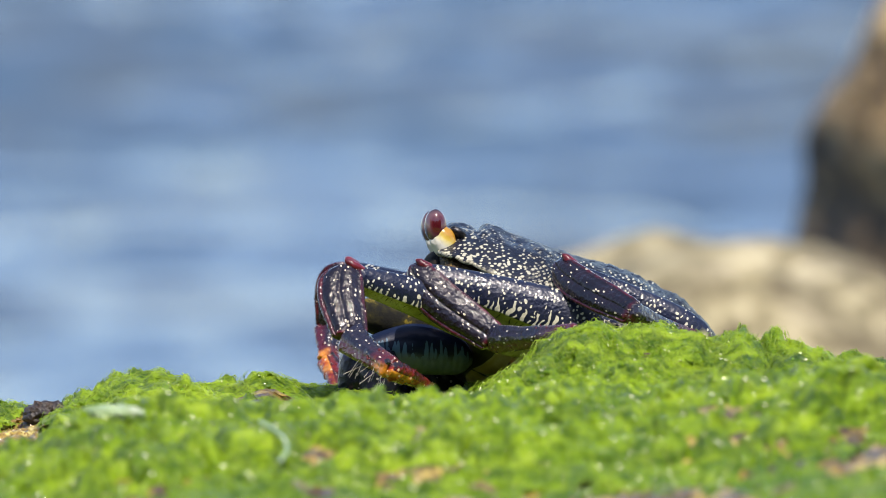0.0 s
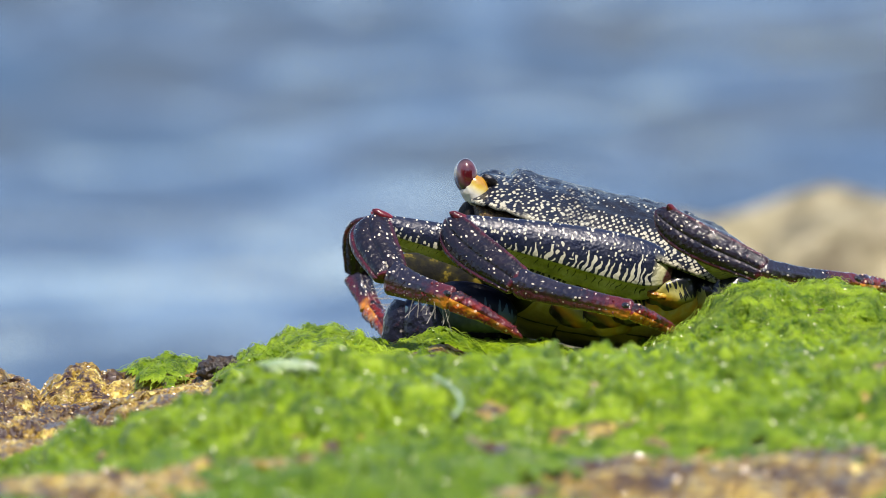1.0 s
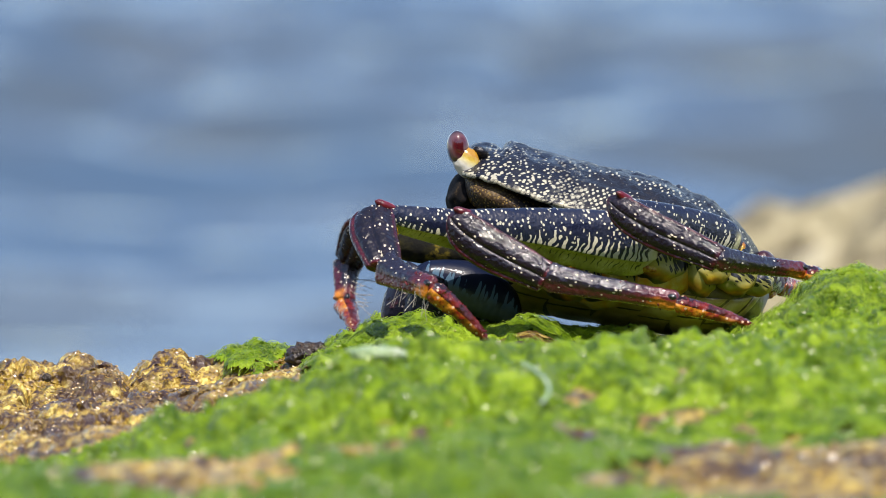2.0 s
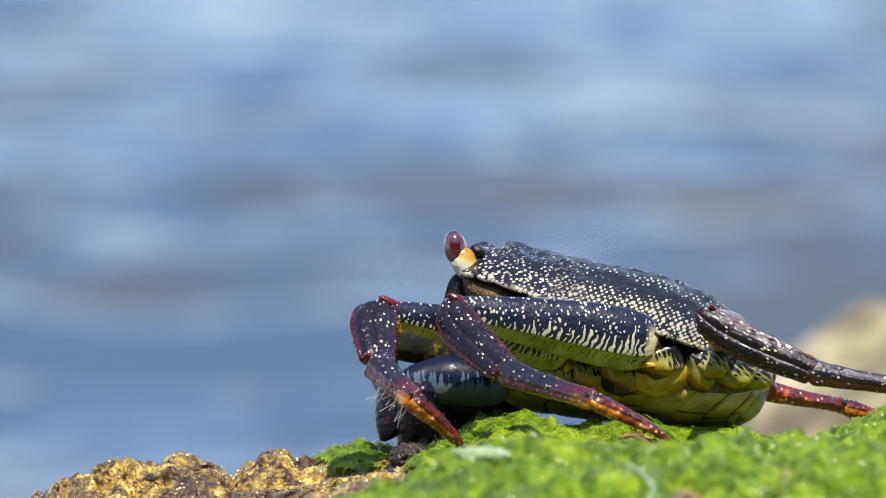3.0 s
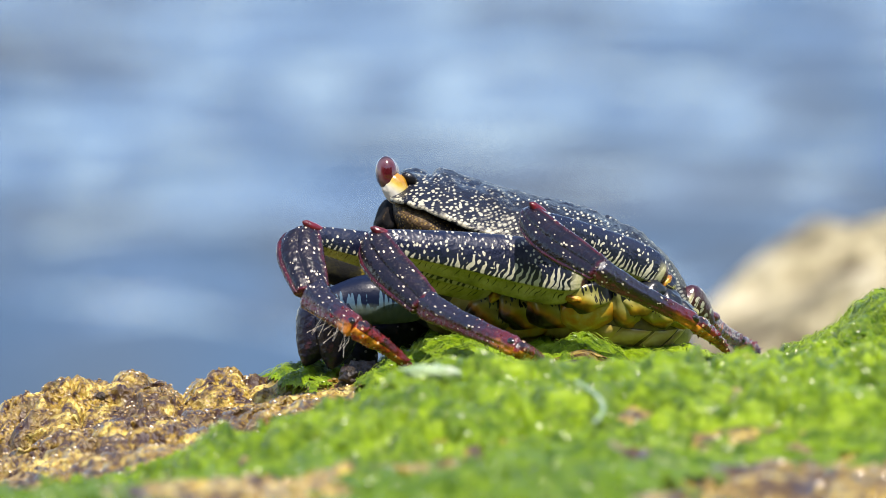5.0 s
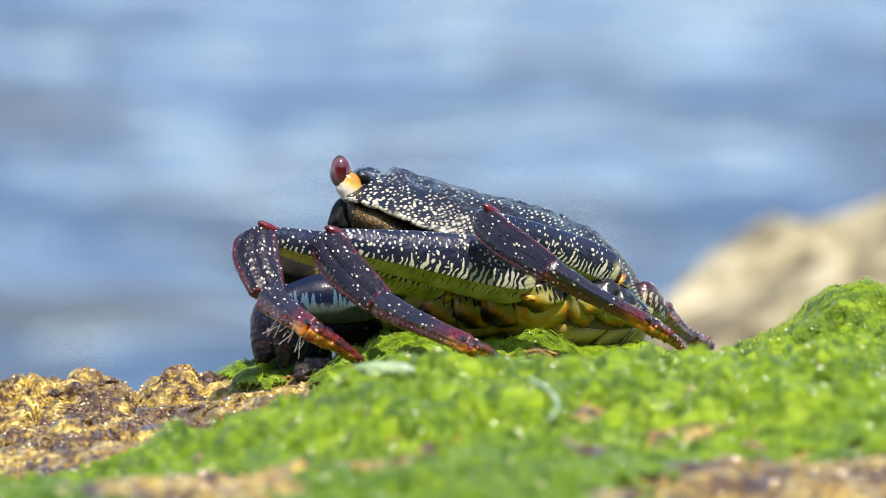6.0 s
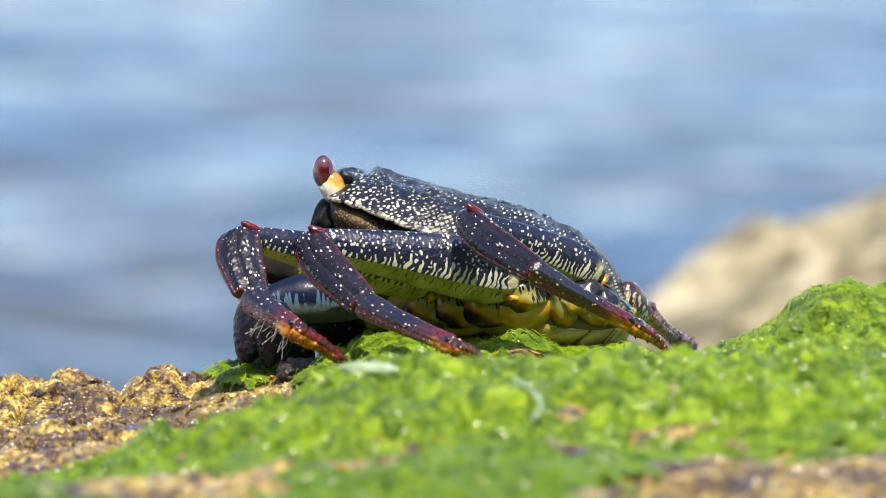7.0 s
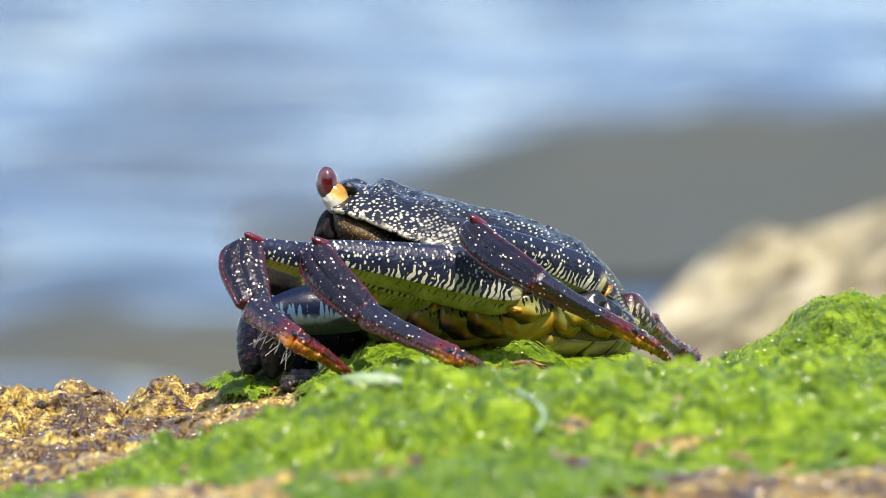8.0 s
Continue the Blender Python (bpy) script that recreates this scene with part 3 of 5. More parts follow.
def ledge_height(a, w):
    """Height c of the ledge in grid steps over arrays a (across, from the ledge's near corner) and w (depth)."""
    ws = np.array([r[0] for r in RIDGES])
    rows = np.stack([np.interp(a, *np.array(r[1], float).T) for r in RIDGES])
    k = np.clip(np.searchsorted(ws, w) - 1, 0, len(ws) - 2)
    f = np.clip((w - ws[k]) / (ws[k + 1] - ws[k]), 0, 1)
    f = f * f * (3 - 2 * f)
    lo = np.take_along_axis(rows, k[None], 0)[0]
    hi = np.take_along_axis(rows, k[None] + 1, 0)[0]
    side = a + 500 * fbm(w / 0.12, w * 0 + 2.5, 88, 2)
    fall = np.clip((-600 - side) / 800.0, 0, 1) + np.clip((side - 2650) / 800.0, 0, 1)
    return lo * (1 - f) + hi * f - 900 * fall ** 2


# bare patches in the seaweed: place across, depth, and their half widths
BARE = ((300, -0.318, 200, 0.036), (1000, -0.284, 46, 0.011), (1440, -0.338, 320, 0.058), (650, -0.30, 90, 0.014), (2010, -0.295, 130, 0.02), (940, -0.058, 75, 0.010), (-150, -0.24, 120, 0.03))


def greenness(a, w):
    """Above 0 where algae cover the rock."""
    edge = fbm(a / 45.0, w / 0.007, 31, 3) * 0.35
    bare_left = np.minimum((525 - a) / 60.0, (w + 0.160) / 0.014)
    tuft = 1.0 - np.hypot((a - 440) / 85.0, (w + 0.010) / 0.026)
    g = -np.minimum(bare_left, 1.5)
    for pa, pw, ra, rw in BARE:
        g = np.minimum(g, (np.hypot((a - pa) / ra, (w - pw) / rw) - 1.0) * 1.2)
    rim = np.minimum(np.minimum(a + 330, 2200 - a) / 120.0, (w + 0.46) / 0.03)
    return np.minimum(np.maximum(g, tuft), rim + 1.5 * edge) + edge


def world_points(a, w, c):
    """at() for arrays; a counts from the ledge's near corner. The front ridges lie well nearer than the crab."""
    w = w + 0.3 * np.minimum(w + 0.06, 0.0)
    k = (REACH + w) / REACH * UNIT
    x = EYE.x + (a - 784) * k
    y = EYE.y + (REACH + w) * FWD.y + UPW.y * c * k
    z = EYE.z + (REACH + w) * FWD.z + UPW.z * c * k
    return np.stack([x, y, z], -1)


def rock_lumps(a, w):
    u, v = a / 60.0, w / 0.0084
    bend = 0.5 * fbm(u, v, 6, 2)
    knobs = 1.3 * np.sqrt(np.abs(fbm(u * 0.46 + bend, v * 0.46, 5, 2)))
    warts = np.sqrt(np.abs(vnoise(u * 2.0 + bend, v * 2.0, 11))) + 0.45 * np.sqrt(np.abs(vnoise(u * 4.3, v * 4.3 + bend, 12)))
    holes = np.clip(vnoise(u * 2.6, v * 2.6, 17) - 0.45, 0, 1) * 40
    return 32 * knobs + 9 * warts + 3.5 * vnoise(u * 8, v * 8, 13) - holes - 36


def build_ledge():
    aa = np.concatenate([np.linspace(-1450, -310, 50), np.linspace(-300, 620, 300), np.linspace(625, 3500, 230)])
    ww = np.concatenate([np.linspace(-0.88, -0.55, 24), np.linspace(-0.54, -0.166, 170), np.linspace(-0.165, 0.03, 390), np.linspace(0.035, 0.35, 24)])
    A, W = np.meshgrid(aa, ww)
    shove = 0.0030 * fbm(A / 60.0, W / 0.0084, 41, 2) + 0.0006 * vnoise(A / 14.0, W / 0.0020, 42)
    lump = rock_lumps(A, W) * np.maximum(np.clip(0.35 + (520 - A) / 400.0, 0.35, 1.0), np.clip((-0.22 - W) / 0.03, 0, 1.0))
    C = ledge_height(A, W) + lump - 6 - 24 * np.clip(greenness(A, W) * 1.5, 0, 1)
    rock_pts, rock_a, rock_w = world_points(A, W + shove, C), aa, ww
    tagged(part("rock_ledge", sheet_mesh("rock_ledge", rock_pts), LEDGE_ROCK),
           "wet golden-brown pitted rock ledge above the sea", "rock", kind="structure")
    aa = np.linspace(-500, 2700, 1060)
    ww = np.linspace(-0.53, 0.07, 520)
    A, W = np.meshgrid(aa, ww)
    g = greenness(A, W)
    u, v = A / 40.0, W / 0.0056
    sway = fbm(u * 0.3, v * 0.3, 91, 2)
    tufts = np.abs(fbm(u * 0.30 + 0.4 * sway, v * 0.30, 71, 2))
    folds = np.abs(fbm(u * 1.1 + 1.5 * sway, v * 0.45, 77, 2))
    near = 1 + 0.15 * np.clip((-0.12 - W) / 0.05, 0, 1)
    swell = (20 * fbm(A / 210.0, W / 0.03, 15, 2) - 13) * np.clip((-0.11 - W) / 0.05, 0, 1)
    ruff = swell + 36 * (tufts - 0.42) + (13 + 10 * np.clip((-0.10 - W) / 0.04, 0, 1)) * near * (folds - 0.4) + 3 * vnoise(u * 2.2 + sway * 3, v * 1.8, 79) + 1.5 * vnoise(u * 4.4 + sway * 3, v * 4.4, 81)
    C = ledge_height(A, W) + 2 + ruff * np.clip(g, 0.25, 1) - 26 * np.clip(0.25 - g, 0, 1)
    W = W + 0.0022 * fbm(u * 0.9, v * 0.9, 43, 2)
    keep = (g[:-1, :-1] > -0.05)
    pts = world_points(A, W, C)
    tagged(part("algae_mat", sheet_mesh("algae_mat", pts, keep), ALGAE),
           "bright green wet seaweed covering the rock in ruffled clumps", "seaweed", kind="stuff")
    # loose strands lying on the mat
    rng = np.random.default_rng(4)
    verts, faces = [], []
    rows, cols = A.shape
    da, dw = (pts[5, 6, 0] - pts[5, 5, 0]), (pts[6, 5, 1] - pts[5, 5, 1])
    focus = int(np.searchsorted(ww, -0.13))
    for count in range(80000):
        i = int(rng.integers(60, rows - 3)) if count % 4 == 0 else int(rng.integers(focus, rows - 3))
        j = int(rng.integers(2, cols - 2))
        if g[i, j] < 0.02 or (ww[i] < -0.13 and rng.random() > 0.12) or rng.random() > 0.5:
            continue
        p = pts[i, j].copy()
        ang = 4.0 * sway[i, j] + rng.normal(0, 0.45) + (math.pi if rng.random() < 0.5 else 0)
        step, wide = rng.uniform(0.0003, 0.0008), rng.uniform(0.00004, 0.00012)
        bend, lift = rng.normal(0, 0.30), abs(rng.normal(0.0001, 0.0003))
        base, last = len(verts), 8
        for k in range(last + 1):
            thin = wide * (1.0 if 0 < k < last else 0.4)
            side = np.array((-math.sin(ang), math.cos(ang), 0.0)) * thin
            h = p + np.array((0, 0, lift * math.sin(k / last * math.pi) + 0.00008))
            verts += [h - side, h + np.array((0, 0, thin * 1.1)), h + side]
            if k:
                b = base + 3 * k
                faces += [(b - 3, b - 2, b + 1, b), (b - 2, b - 1, b + 2, b + 1)]
            ang += bend + rng.normal(0, 0.25)
            p = p + np.array((math.cos(ang), math.sin(ang), 0)) * step
            ii = int(np.clip(round(i + (p[1] - pts[i, j, 1]) / dw), 0, rows - 1))
            jj = int(np.clip(round(j + (p[0] - pts[i, j, 0]) / da), 0, cols - 1))
            p[2] = pts[ii, jj, 2]
    tagged(part("algae_strands", mesh_of("algae_strands", verts, faces), STRAND),
           "loose glossy green seaweed strands on the rock", "seaweed", kind="stuff")
    # wet scraps of blade that catch the sun
    verts, faces = [], []
    for _ in range(60000):
        i, j = int(rng.integers(40, rows - 2)), int(rng.integers(2, cols - 2))
        if g[i, j] < 0.05:
            continue
        ax = Vector((rng.normal(0.1, 0.38), rng.normal(-0.82, 0.32), rng.normal(0.6, 0.32))).normalized()
        e1 = ax.cross(Vector((0.3, 0.2, 1))).normalized()
        e2 = ax.cross(e1)
        r = rng.uniform(0.00015, 0.0004) if ww[i] > -0.1 else rng.uniform(0.0003, 0.0006)
        c0 = Vector(pts[i, j]) + ax * 0.0001
        base = len(verts)
        verts.append(c0 + ax * r * (0.12 if ww[i] > -0.1 else 0.15))
        for k in range(6):
            q = 2 * math.pi * k / 6
            verts.append(c0 + (e1 * math.cos(q) * 2.0 + e2 * math.sin(q) * 0.7) * r - ax * r * 0.04)
            faces.append((base, base + 1 + k, base + 1 + (k + 1) % 6))
    tagged(part("algae_blades", mesh_of("algae_blades", verts, faces), BLADE),
           "small wet shining scraps of green seaweed", "seaweed", kind="stuff")
    # wet glints on the bare rock
    verts, faces = [], []
    made = 0
    while made < 24000:
        a, w = (rng.uniform(-300, 560), rng.uniform(-0.16, 0.02)) if made % 3 else (rng.uniform(-200, 2200), rng.uniform(-0.42, -0.24))
        made += 1
        one = (np.array([a]), np.array([w]))
        if greenness(*one)[0] > 0:
            continue
        if vnoise(one[0] / 45.0, one[1] / 0.006, 51)[0] < -0.25:
            continue
        i, j = int(np.searchsorted(rock_w, w)), int(np.searchsorted(rock_a, a))
        ax = Vector((rng.normal(0.05, 0.4), rng.normal(-0.75, 0.35), rng.normal(0.75, 0.35))).normalized()
        e1 = ax.cross(Vector((0.3, 0.2, 1))).normalized()
        e2 = ax.cross(e1)
        r = rng.uniform(0.00012, 0.00042) * (1.0 if w > -0.2 else 1.6)
        c0 = Vector(rock_pts[i, j]) + ax * 0.0001
        base = len(verts)
        verts.append(c0 + ax * r * 0.16)
        for k in range(8):
            q = 2 * math.pi * k / 8
            verts.append(c0 + (e1 * math.cos(q) * 1.3 + e2 * math.sin(q) * 0.8) * r - ax * r * 0.05)
            faces.append((base, base + 1 + k, base + 1 + (k + 1) % 8))
    tagged(part("water_film", mesh_of("water_film", verts, faces), WET_GRIT),
           "wet glinting grit on the golden-brown rock", "wet grit", kind="stuff")
    # beads of water caught in the seaweed
    ball = bmesh.new()
    bmesh.ops.create_icosphere(ball, subdivisions=2, radius=1.0)
    bv = np.array([v.co[:] for v in ball.verts])
    bf = [[v.index for v in f.verts] for f in ball.faces]
    ball.free()
    verts, faces = [], []
    while len(verts) < 1100 * len(bv):
        i, j = int(rng.integers(40, rows - 2)), int(rng.integers(2, cols - 2))
        if g[i, j] < -0.02:
            continue
        base = len(verts)
        r = rng.uniform(0.0002, 0.00055)
        verts += (pts[i, j] + bv * r - np.array((0, 0, r * 0.25))).tolist()
        faces += [[base + q for q in f] for f in bf]
    tagged(part("water_beads", mesh_of("water_beads", verts, faces), BEAD),
           "tiny glinting drops of water on the seaweed", "water drops", kind="stuff")


def on_ledge(a, w):
    """A place on the ledge's surface."""
    return Vector(world_points(np.array([a], float), np.array([w]), ledge_height(np.array([a], float), np.array([w])))[0])


def pebble(name, size, a, w, material, label, category, lift=0.3, seed=1.0):
    bm = bmesh.new()
    bmesh.ops.create_icosphere(bm, subdivisions=4, radius=1.0)
    for v in bm.verts:
        d = v.co.normalized()
        r = 1 + 0.26 * noise.fractal(d * 2.4 + Vector((seed, 3, 0)), 0.7, 2.0, 5)
        v.co = Vector((d.x * size[0], d.y * size[1], d.z * size[2])) * r
    for f in bm.faces:
        f.smooth = True
    me = bpy.data.meshes.new(name)
    bm.to_mesh(me)
    bm.free()
    p = on_ledge(a, w)
    return tagged(part(name, me, material, m=pose(p.x, p.y, p.z + size[2] * lift)), label, category)


def build_ledge_bits():
    pebble("stone", (0.0055, 0.005, 0.0035), 535, -0.035, DARK_STONE, "small dark wet stone between rock and seaweed", "stone", 0.2, 2.0)
    pebble("stone", (0.0065, 0.005, 0.0016), 915, -0.083, DARK_STONE, "flat dark brown stone under the seaweed edge", "stone", 0.5, 5.0)
    pebble("pale_tuft", (0.0068, 0.004, 0.0019), 652, -0.209, PALE, "small whitish scrap on the mound", "seaweed", 0.4, 8.0)
    # a pale curled strand on the face of the mound
    path = []
    for k in range(26):
        q = 1.9 - 2.9 * k / 25
        path.append(on_ledge(925 + 36 * math.cos(q), -0.226 - 0.034 * k / 25) + Vector((0, -0.0012, 0.0012)))
    verts, faces = [], []
    for k, p in enumerate(path):
        for m in range(6):
            q = 2 * math.pi * m / 6
            verts.append(p + Vector((math.cos(q), 0, math.sin(q))) * 0.0005)
            if k:
                b, c = 6 * (k - 1), 6 * k
                faces.append((b + m, b + (m + 1) % 6, c + (m + 1) % 6, c + m))
    tagged(part("curled_strand", mesh_of("curled_strand", verts, faces), PALE), "pale curled strand of bleached seaweed", "seaweed")
    # a winkle on the bare rock
    verts, faces = [], []
    turns, steps, ring = 2.6, 60, 10
    size = 0.75
    for k in range(steps + 1):
        f = k / steps
        q, grow = 2 * math.pi * turns * f, 0.25 + 0.75 * f
        cx, cz, rr = 0.0009 * grow * math.cos(q), 0.0009 * grow * math.sin(q), 0.0009 * grow
        for m in range(ring):
            o = 2 * math.pi * m / ring
            verts.append((size * (cx + rr * math.cos(o) * math.cos(q)), size * (-0.0018 * (1 - f) + rr * math.sin(o)), size * (cz + rr * math.cos(o) * math.sin(q))))
            if k:
                b, c = ring * (k - 1), ring * k
                faces.append((b + m, b + (m + 1) % ring, c + (m + 1) % ring, c + m))
    p = on_ledge(72, -0.028)
    tagged(part("sea_snail", mesh_of("sea_snail", verts, faces), DARK_STONE, m=pose(p.x, p.y, p.z + 0.0012, rz=20)), "tiny black sea snail on golden-brown rock", "snail")


SEA = -0.75


def boulder(name, size, seed, material, label, x, y, z, sharp=0.35, turn=0, neck=0.0, cut=9.0):
    bm = bmesh.new()
    bmesh.ops.create_icosphere(bm, subdivisions=5, radius=1.0)
    for v in bm.verts:
        d = v.co.normalized()
        r = 1 + sharp * noise.fractal(d * 1.3 + Vector((seed, 0, 0)), 0.9, 2.1, 5)
        q = d * r
        q.x *= 1 - neck * min(1.0, max(0.0, (0.78 - q.z) / 0.08))
        if q.x < -cut:
            q.x = -cut + (q.x + cut) * 0.15
        v.co = Vector((q.x * size[0], q.y * size[1], q.z * size[2]))
    for f in bm.faces:
        f.smooth = True
    me = bpy.data.meshes.new(name)
    bm.to_mesh(me)
    bm.free()
    return tagged(part(name, me, material, m=pose(x, y, z, rz=turn)), label, "rock")


def build_unseen_bank():
    """Unseen rocky bank, rising away from the water, added behind the viewpoint to dim reflections."""
    az, up = np.meshgrid(np.radians(np.linspace(100, 262, 90)), np.linspace(0, 1, 34))
    r = 3.6 + 3.2 * up + 0.5 * fbm(az * 5, up * 5, 61, 4)
    z = SEA - 0.2 + 5.2 * up ** 1.2 + 0.35 * fbm(az * 8 + 4, up * 7, 67, 4)
    pts = np.stack([np.sin(az) * r, -2.4 + np.cos(az) * r, z], -1)
    tagged(part("unseen_bank", sheet_mesh("unseen_bank", pts), DARK_ROCK), "unseen dark rocky bank added behind the viewpoint to dim reflections", "shore", kind="structure")


def build_platform():
    """The rock platform that carries the ledge and falls away to the sea."""
    x, y = np.meshgrid(np.linspace(-3.4, 3.4, 230), np.linspace(-6.2, 0.9, 240))
    rise = np.exp(-((x - 0.04) / 0.62) ** 4 - ((y + 0.75) / 1.05) ** 4)
    rough = 0.16 * fbm(x * 1.6, y * 1.6, 83, 4) + 0.05 * np.abs(fbm(x * 6, y * 6, 84, 3))
    z = (-0.34 + rough) * (1 - rise) + (-0.088 + 0.010 * fbm(x * 9, y * 9, 85, 3)) * rise
    out = np.clip(np.maximum((np.abs(x) - 2.0) / 1.1, (y - 0.12 + 0.15 * fbm(x * 2, y * 0 + 3, 86, 3)) / 0.5), 0, 1)
    z = z - 0.9 * out ** 1.3
    tagged(part("rock_platform", sheet_mesh("rock_platform", np.stack([x, y, z], -1)), SHORE_ROCK),
           "rough brown rock platform falling away to the sea", "rock", kind="structure")


def build_distance():
    me = bpy.data.meshes.new("sea")
    me.from_pydata([(-2500, -2500, SEA - 0.12), (2500, -2500, SEA - 0.12), (2500, 2500, SEA - 0.12), (-2500, 2500, SEA - 0.12)], [], [(0, 1, 2, 3)])
    tagged(part("sea", me, WATER), "open blue sea reaching to the horizon", "sea", kind="structure")
    made = []
    for k, (seed, amp, lx, ly) in enumerate(((3, 0.022, 0.42, 0.17), (8, 0.022, 0.60, 0.20))):
        x, y = np.meshgrid(np.linspace(-3.6, 3.6, 240), np.linspace(-7.5, 22, 640))
        fade = np.clip(np.minimum(np.minimum(x + 3.6, 3.6 - x), np.minimum(y + 7.5, 22 - y)) / 1.5, 0, 1)
        gust = 0.92 + 1.9 * np.exp(-((y - 2.8) / 2.2) ** 2) + 0.4 * np.exp(-((y - 7.2) / 1.6) ** 2)
        h = gust * amp * (fbm(x / lx, y / ly, seed, 3) + 0.5 * fbm(x / 2.2, y / 1.4, seed + 40, 2)) - 0.11 * (1 - fade)
        ob = part("wave_sheet", sheet_mesh("wave_sheet", np.stack([x, y, h], -1)), WATER)
        ob.matrix_basis = pose(0, 6, SEA)
        made.append(tagged(ob, "rippling blue sea surface with low waves", "wave", "waves"))
    x, y = np.meshgrid(np.linspace(-1.2, 1.2, 90), np.linspace(-0.5, 0.5, 50))
    h = 0.22 * np.exp(-(y / 0.2) ** 2) * np.clip(1 - (x / 1.2) ** 2, 0, 1) * (1 + 0.3 * fbm(x / 0.4, y / 0.3, 21, 2)) + 0.010 * fbm(x / 0.2, y / 0.05, 22, 3) - 0.03
    crest = part("wave_crest", sheet_mesh("wave_crest", np.stack([x, y, h], -1)), OLIVE_WATER)
    crest.matrix_basis = pose(0, 14, SEA)
    made.append(tagged(crest, "olive-green breaking swell rolling towards the rocks", "wave", "waves"))
    other = copy_thing(crest, pose(-0.39, 8.3, SEA - 0.4))
    other["label"] = "low olive swell sliding past the rock ledge"
    made.append(other)
    third = copy_thing(crest, pose(-1.1, 7.5, SEA - 0.4))
    third["label"] = "dark blue-grey swell rising near the rocks"
    made.append(third)
    boulder("shore_boulder", (0.294, 0.238, 0.39), 2.4, SAND_ROCK, "pale sandy sunlit boulder at the water's edge", 0.20, 1.52, -0.459, 0.13, cut=0.40)
    boulder("dark_boulder", (0.112, 0.13, 0.37), 7.1, COAST_ROCK, "tall dark brown rock standing in the sea", 0.364, 2.2, SEA + 0.375, 0.13, 25, 0.32)
    return made


# ---- the crab ----
def uv_grid(name, pts, uvs, wrap):
    """A grid of points (rows, columns, 3) with its map coordinates; wrap: the columns close into a ring and both ends are capped.
    uvs has one column more than pts where it wraps."""
    r, c = pts.shape[:2]
    faces, marks = [], []
    for i in range(r - 1):
        for k in range(c if wrap else c - 1):
            j = (k + 1) % c
            faces.append((i * c + k, i * c + j, (i + 1) * c + j, (i + 1) * c + k))
            marks += [uvs[i, k], uvs[i, k + 1], uvs[i + 1, k + 1], uvs[i + 1, k]]
    if wrap:
        for i, turn in ((0, -1), (r - 1, 1)):
            faces.append(tuple(range(i * c, i * c + c))[::turn])
            marks += [uvs[i, k] for k in range(c)][::turn]
    me = bpy.data.meshes.new(name)
    me.from_pydata(pts.reshape(-1, 3).tolist(), [], faces)
    layer = me.uv_layers.new(name="UVMap")
    layer.data.foreach_set("uv", np.array(marks, np.float32).ravel())
    me.polygons.foreach_set("use_smooth", [True] * len(me.polygons))
    me.update()
    return me


def smooth_stations(rows, steps=5):
    """Fills in rings between the given ones with a smooth curve."""
    rows = [r if len(r) > 4 else (*r, 0.0) for r in rows]
    out = []
    for i in range(len(rows) - 1):
        p0, p1, p2, p3 = rows[max(i - 1, 0)], rows[i], rows[i + 1], rows[min(i + 2, len(rows) - 1)]
        for s in range(steps):
            t = s / steps
            out.append(tuple(0.5 * (2 * b + (c - a) * t + (2 * a - 5 * b + 4 * c - d) * t * t + (3 * b - a - 3 * c + d) * t ** 3)
                             for a, b, c, d in zip(p0, p1, p2, p3)))
    out.append(rows[-1])
    return [(r[0], r[1], max(r[2], 0.4), max(r[3], 0.4), r[4]) for r in out]


OVAL = tuple((math.cos(math.pi - 2 * math.pi * k / 24), math.sin(math.pi - 2 * math.pi * k / 24)) for k in range(24))


def fine_ring(ring, steps=4):
    """A cross-section rounded off between its corners: points and how far round they lie."""
    n, pts, marks = len(ring), [], []
    given = ring_marks(ring)
    for i in range(n):
        a, b, c, d = (np.array(ring[(i + k) % n]) for k in (-1, 0, 1, 2))
        for s in range(steps):
            t = s / steps
            curve = 0.5 * (2 * b + (c - a) * t + (2 * a - 5 * b + 4 * c - d) * t * t + (3 * b - a - 3 * c + d) * t ** 3)
            pts.append(curve)
            marks.append(given[i] * (1 - t) + given[i + 1] * t)
    return np.array(pts), np.array(marks + [1.0])


def tube(name, rows, ring=OVAL, steps=5, mirror=1, knobs=0.0, seed=0.0):
    """A limb or body part along x: rings (x, z centre, half height, half depth, y centre) of one cross-section.
    knobs: how far small bumps stand out."""
    rows = np.array(smooth_stations(rows, steps))
    cut, marks = (np.array(ring), np.linspace(0, 1, len(ring) + 1)) if ring is OVAL else fine_ring(ring)
    x = np.repeat(rows[:, :1], len(cut), 1)
    y = rows[:, 4:5] + rows[:, 3:4] * cut[None, :, 0] * mirror
    z = rows[:, 1:2] + rows[:, 2:3] * cut[None, :, 1]
    pts = np.stack([x, y, z], -1)
    if knobs:
        for i in range(pts.shape[0]):
            for k in range(pts.shape[1]):
                p = Vector(pts[i, k])
                out = Vector((0, pts[i, k, 1] - rows[i, 4], pts[i, k, 2] - rows[i, 1]))
                bump = max(0.0, noise.noise(p / 7.0 + Vector((seed, 0, 0)))) + 0.5 * noise.noise(p / 16.0 + Vector((0, seed, 0)))
                if out.length > 1.5:
                    pts[i, k] += np.array(out.normalized() * knobs * bump)
    u = (rows[:, 0] - rows[0, 0]) / (rows[-1, 0] - rows[0, 0])
    uvs = np.stack(np.broadcast_arrays(u[:, None], marks[None, :]), -1)
    if mirror < 0:
        pts, uvs = pts[:, ::-1], uvs[:, ::-1]
    return uv_grid(name, pts * MM, uvs, True)


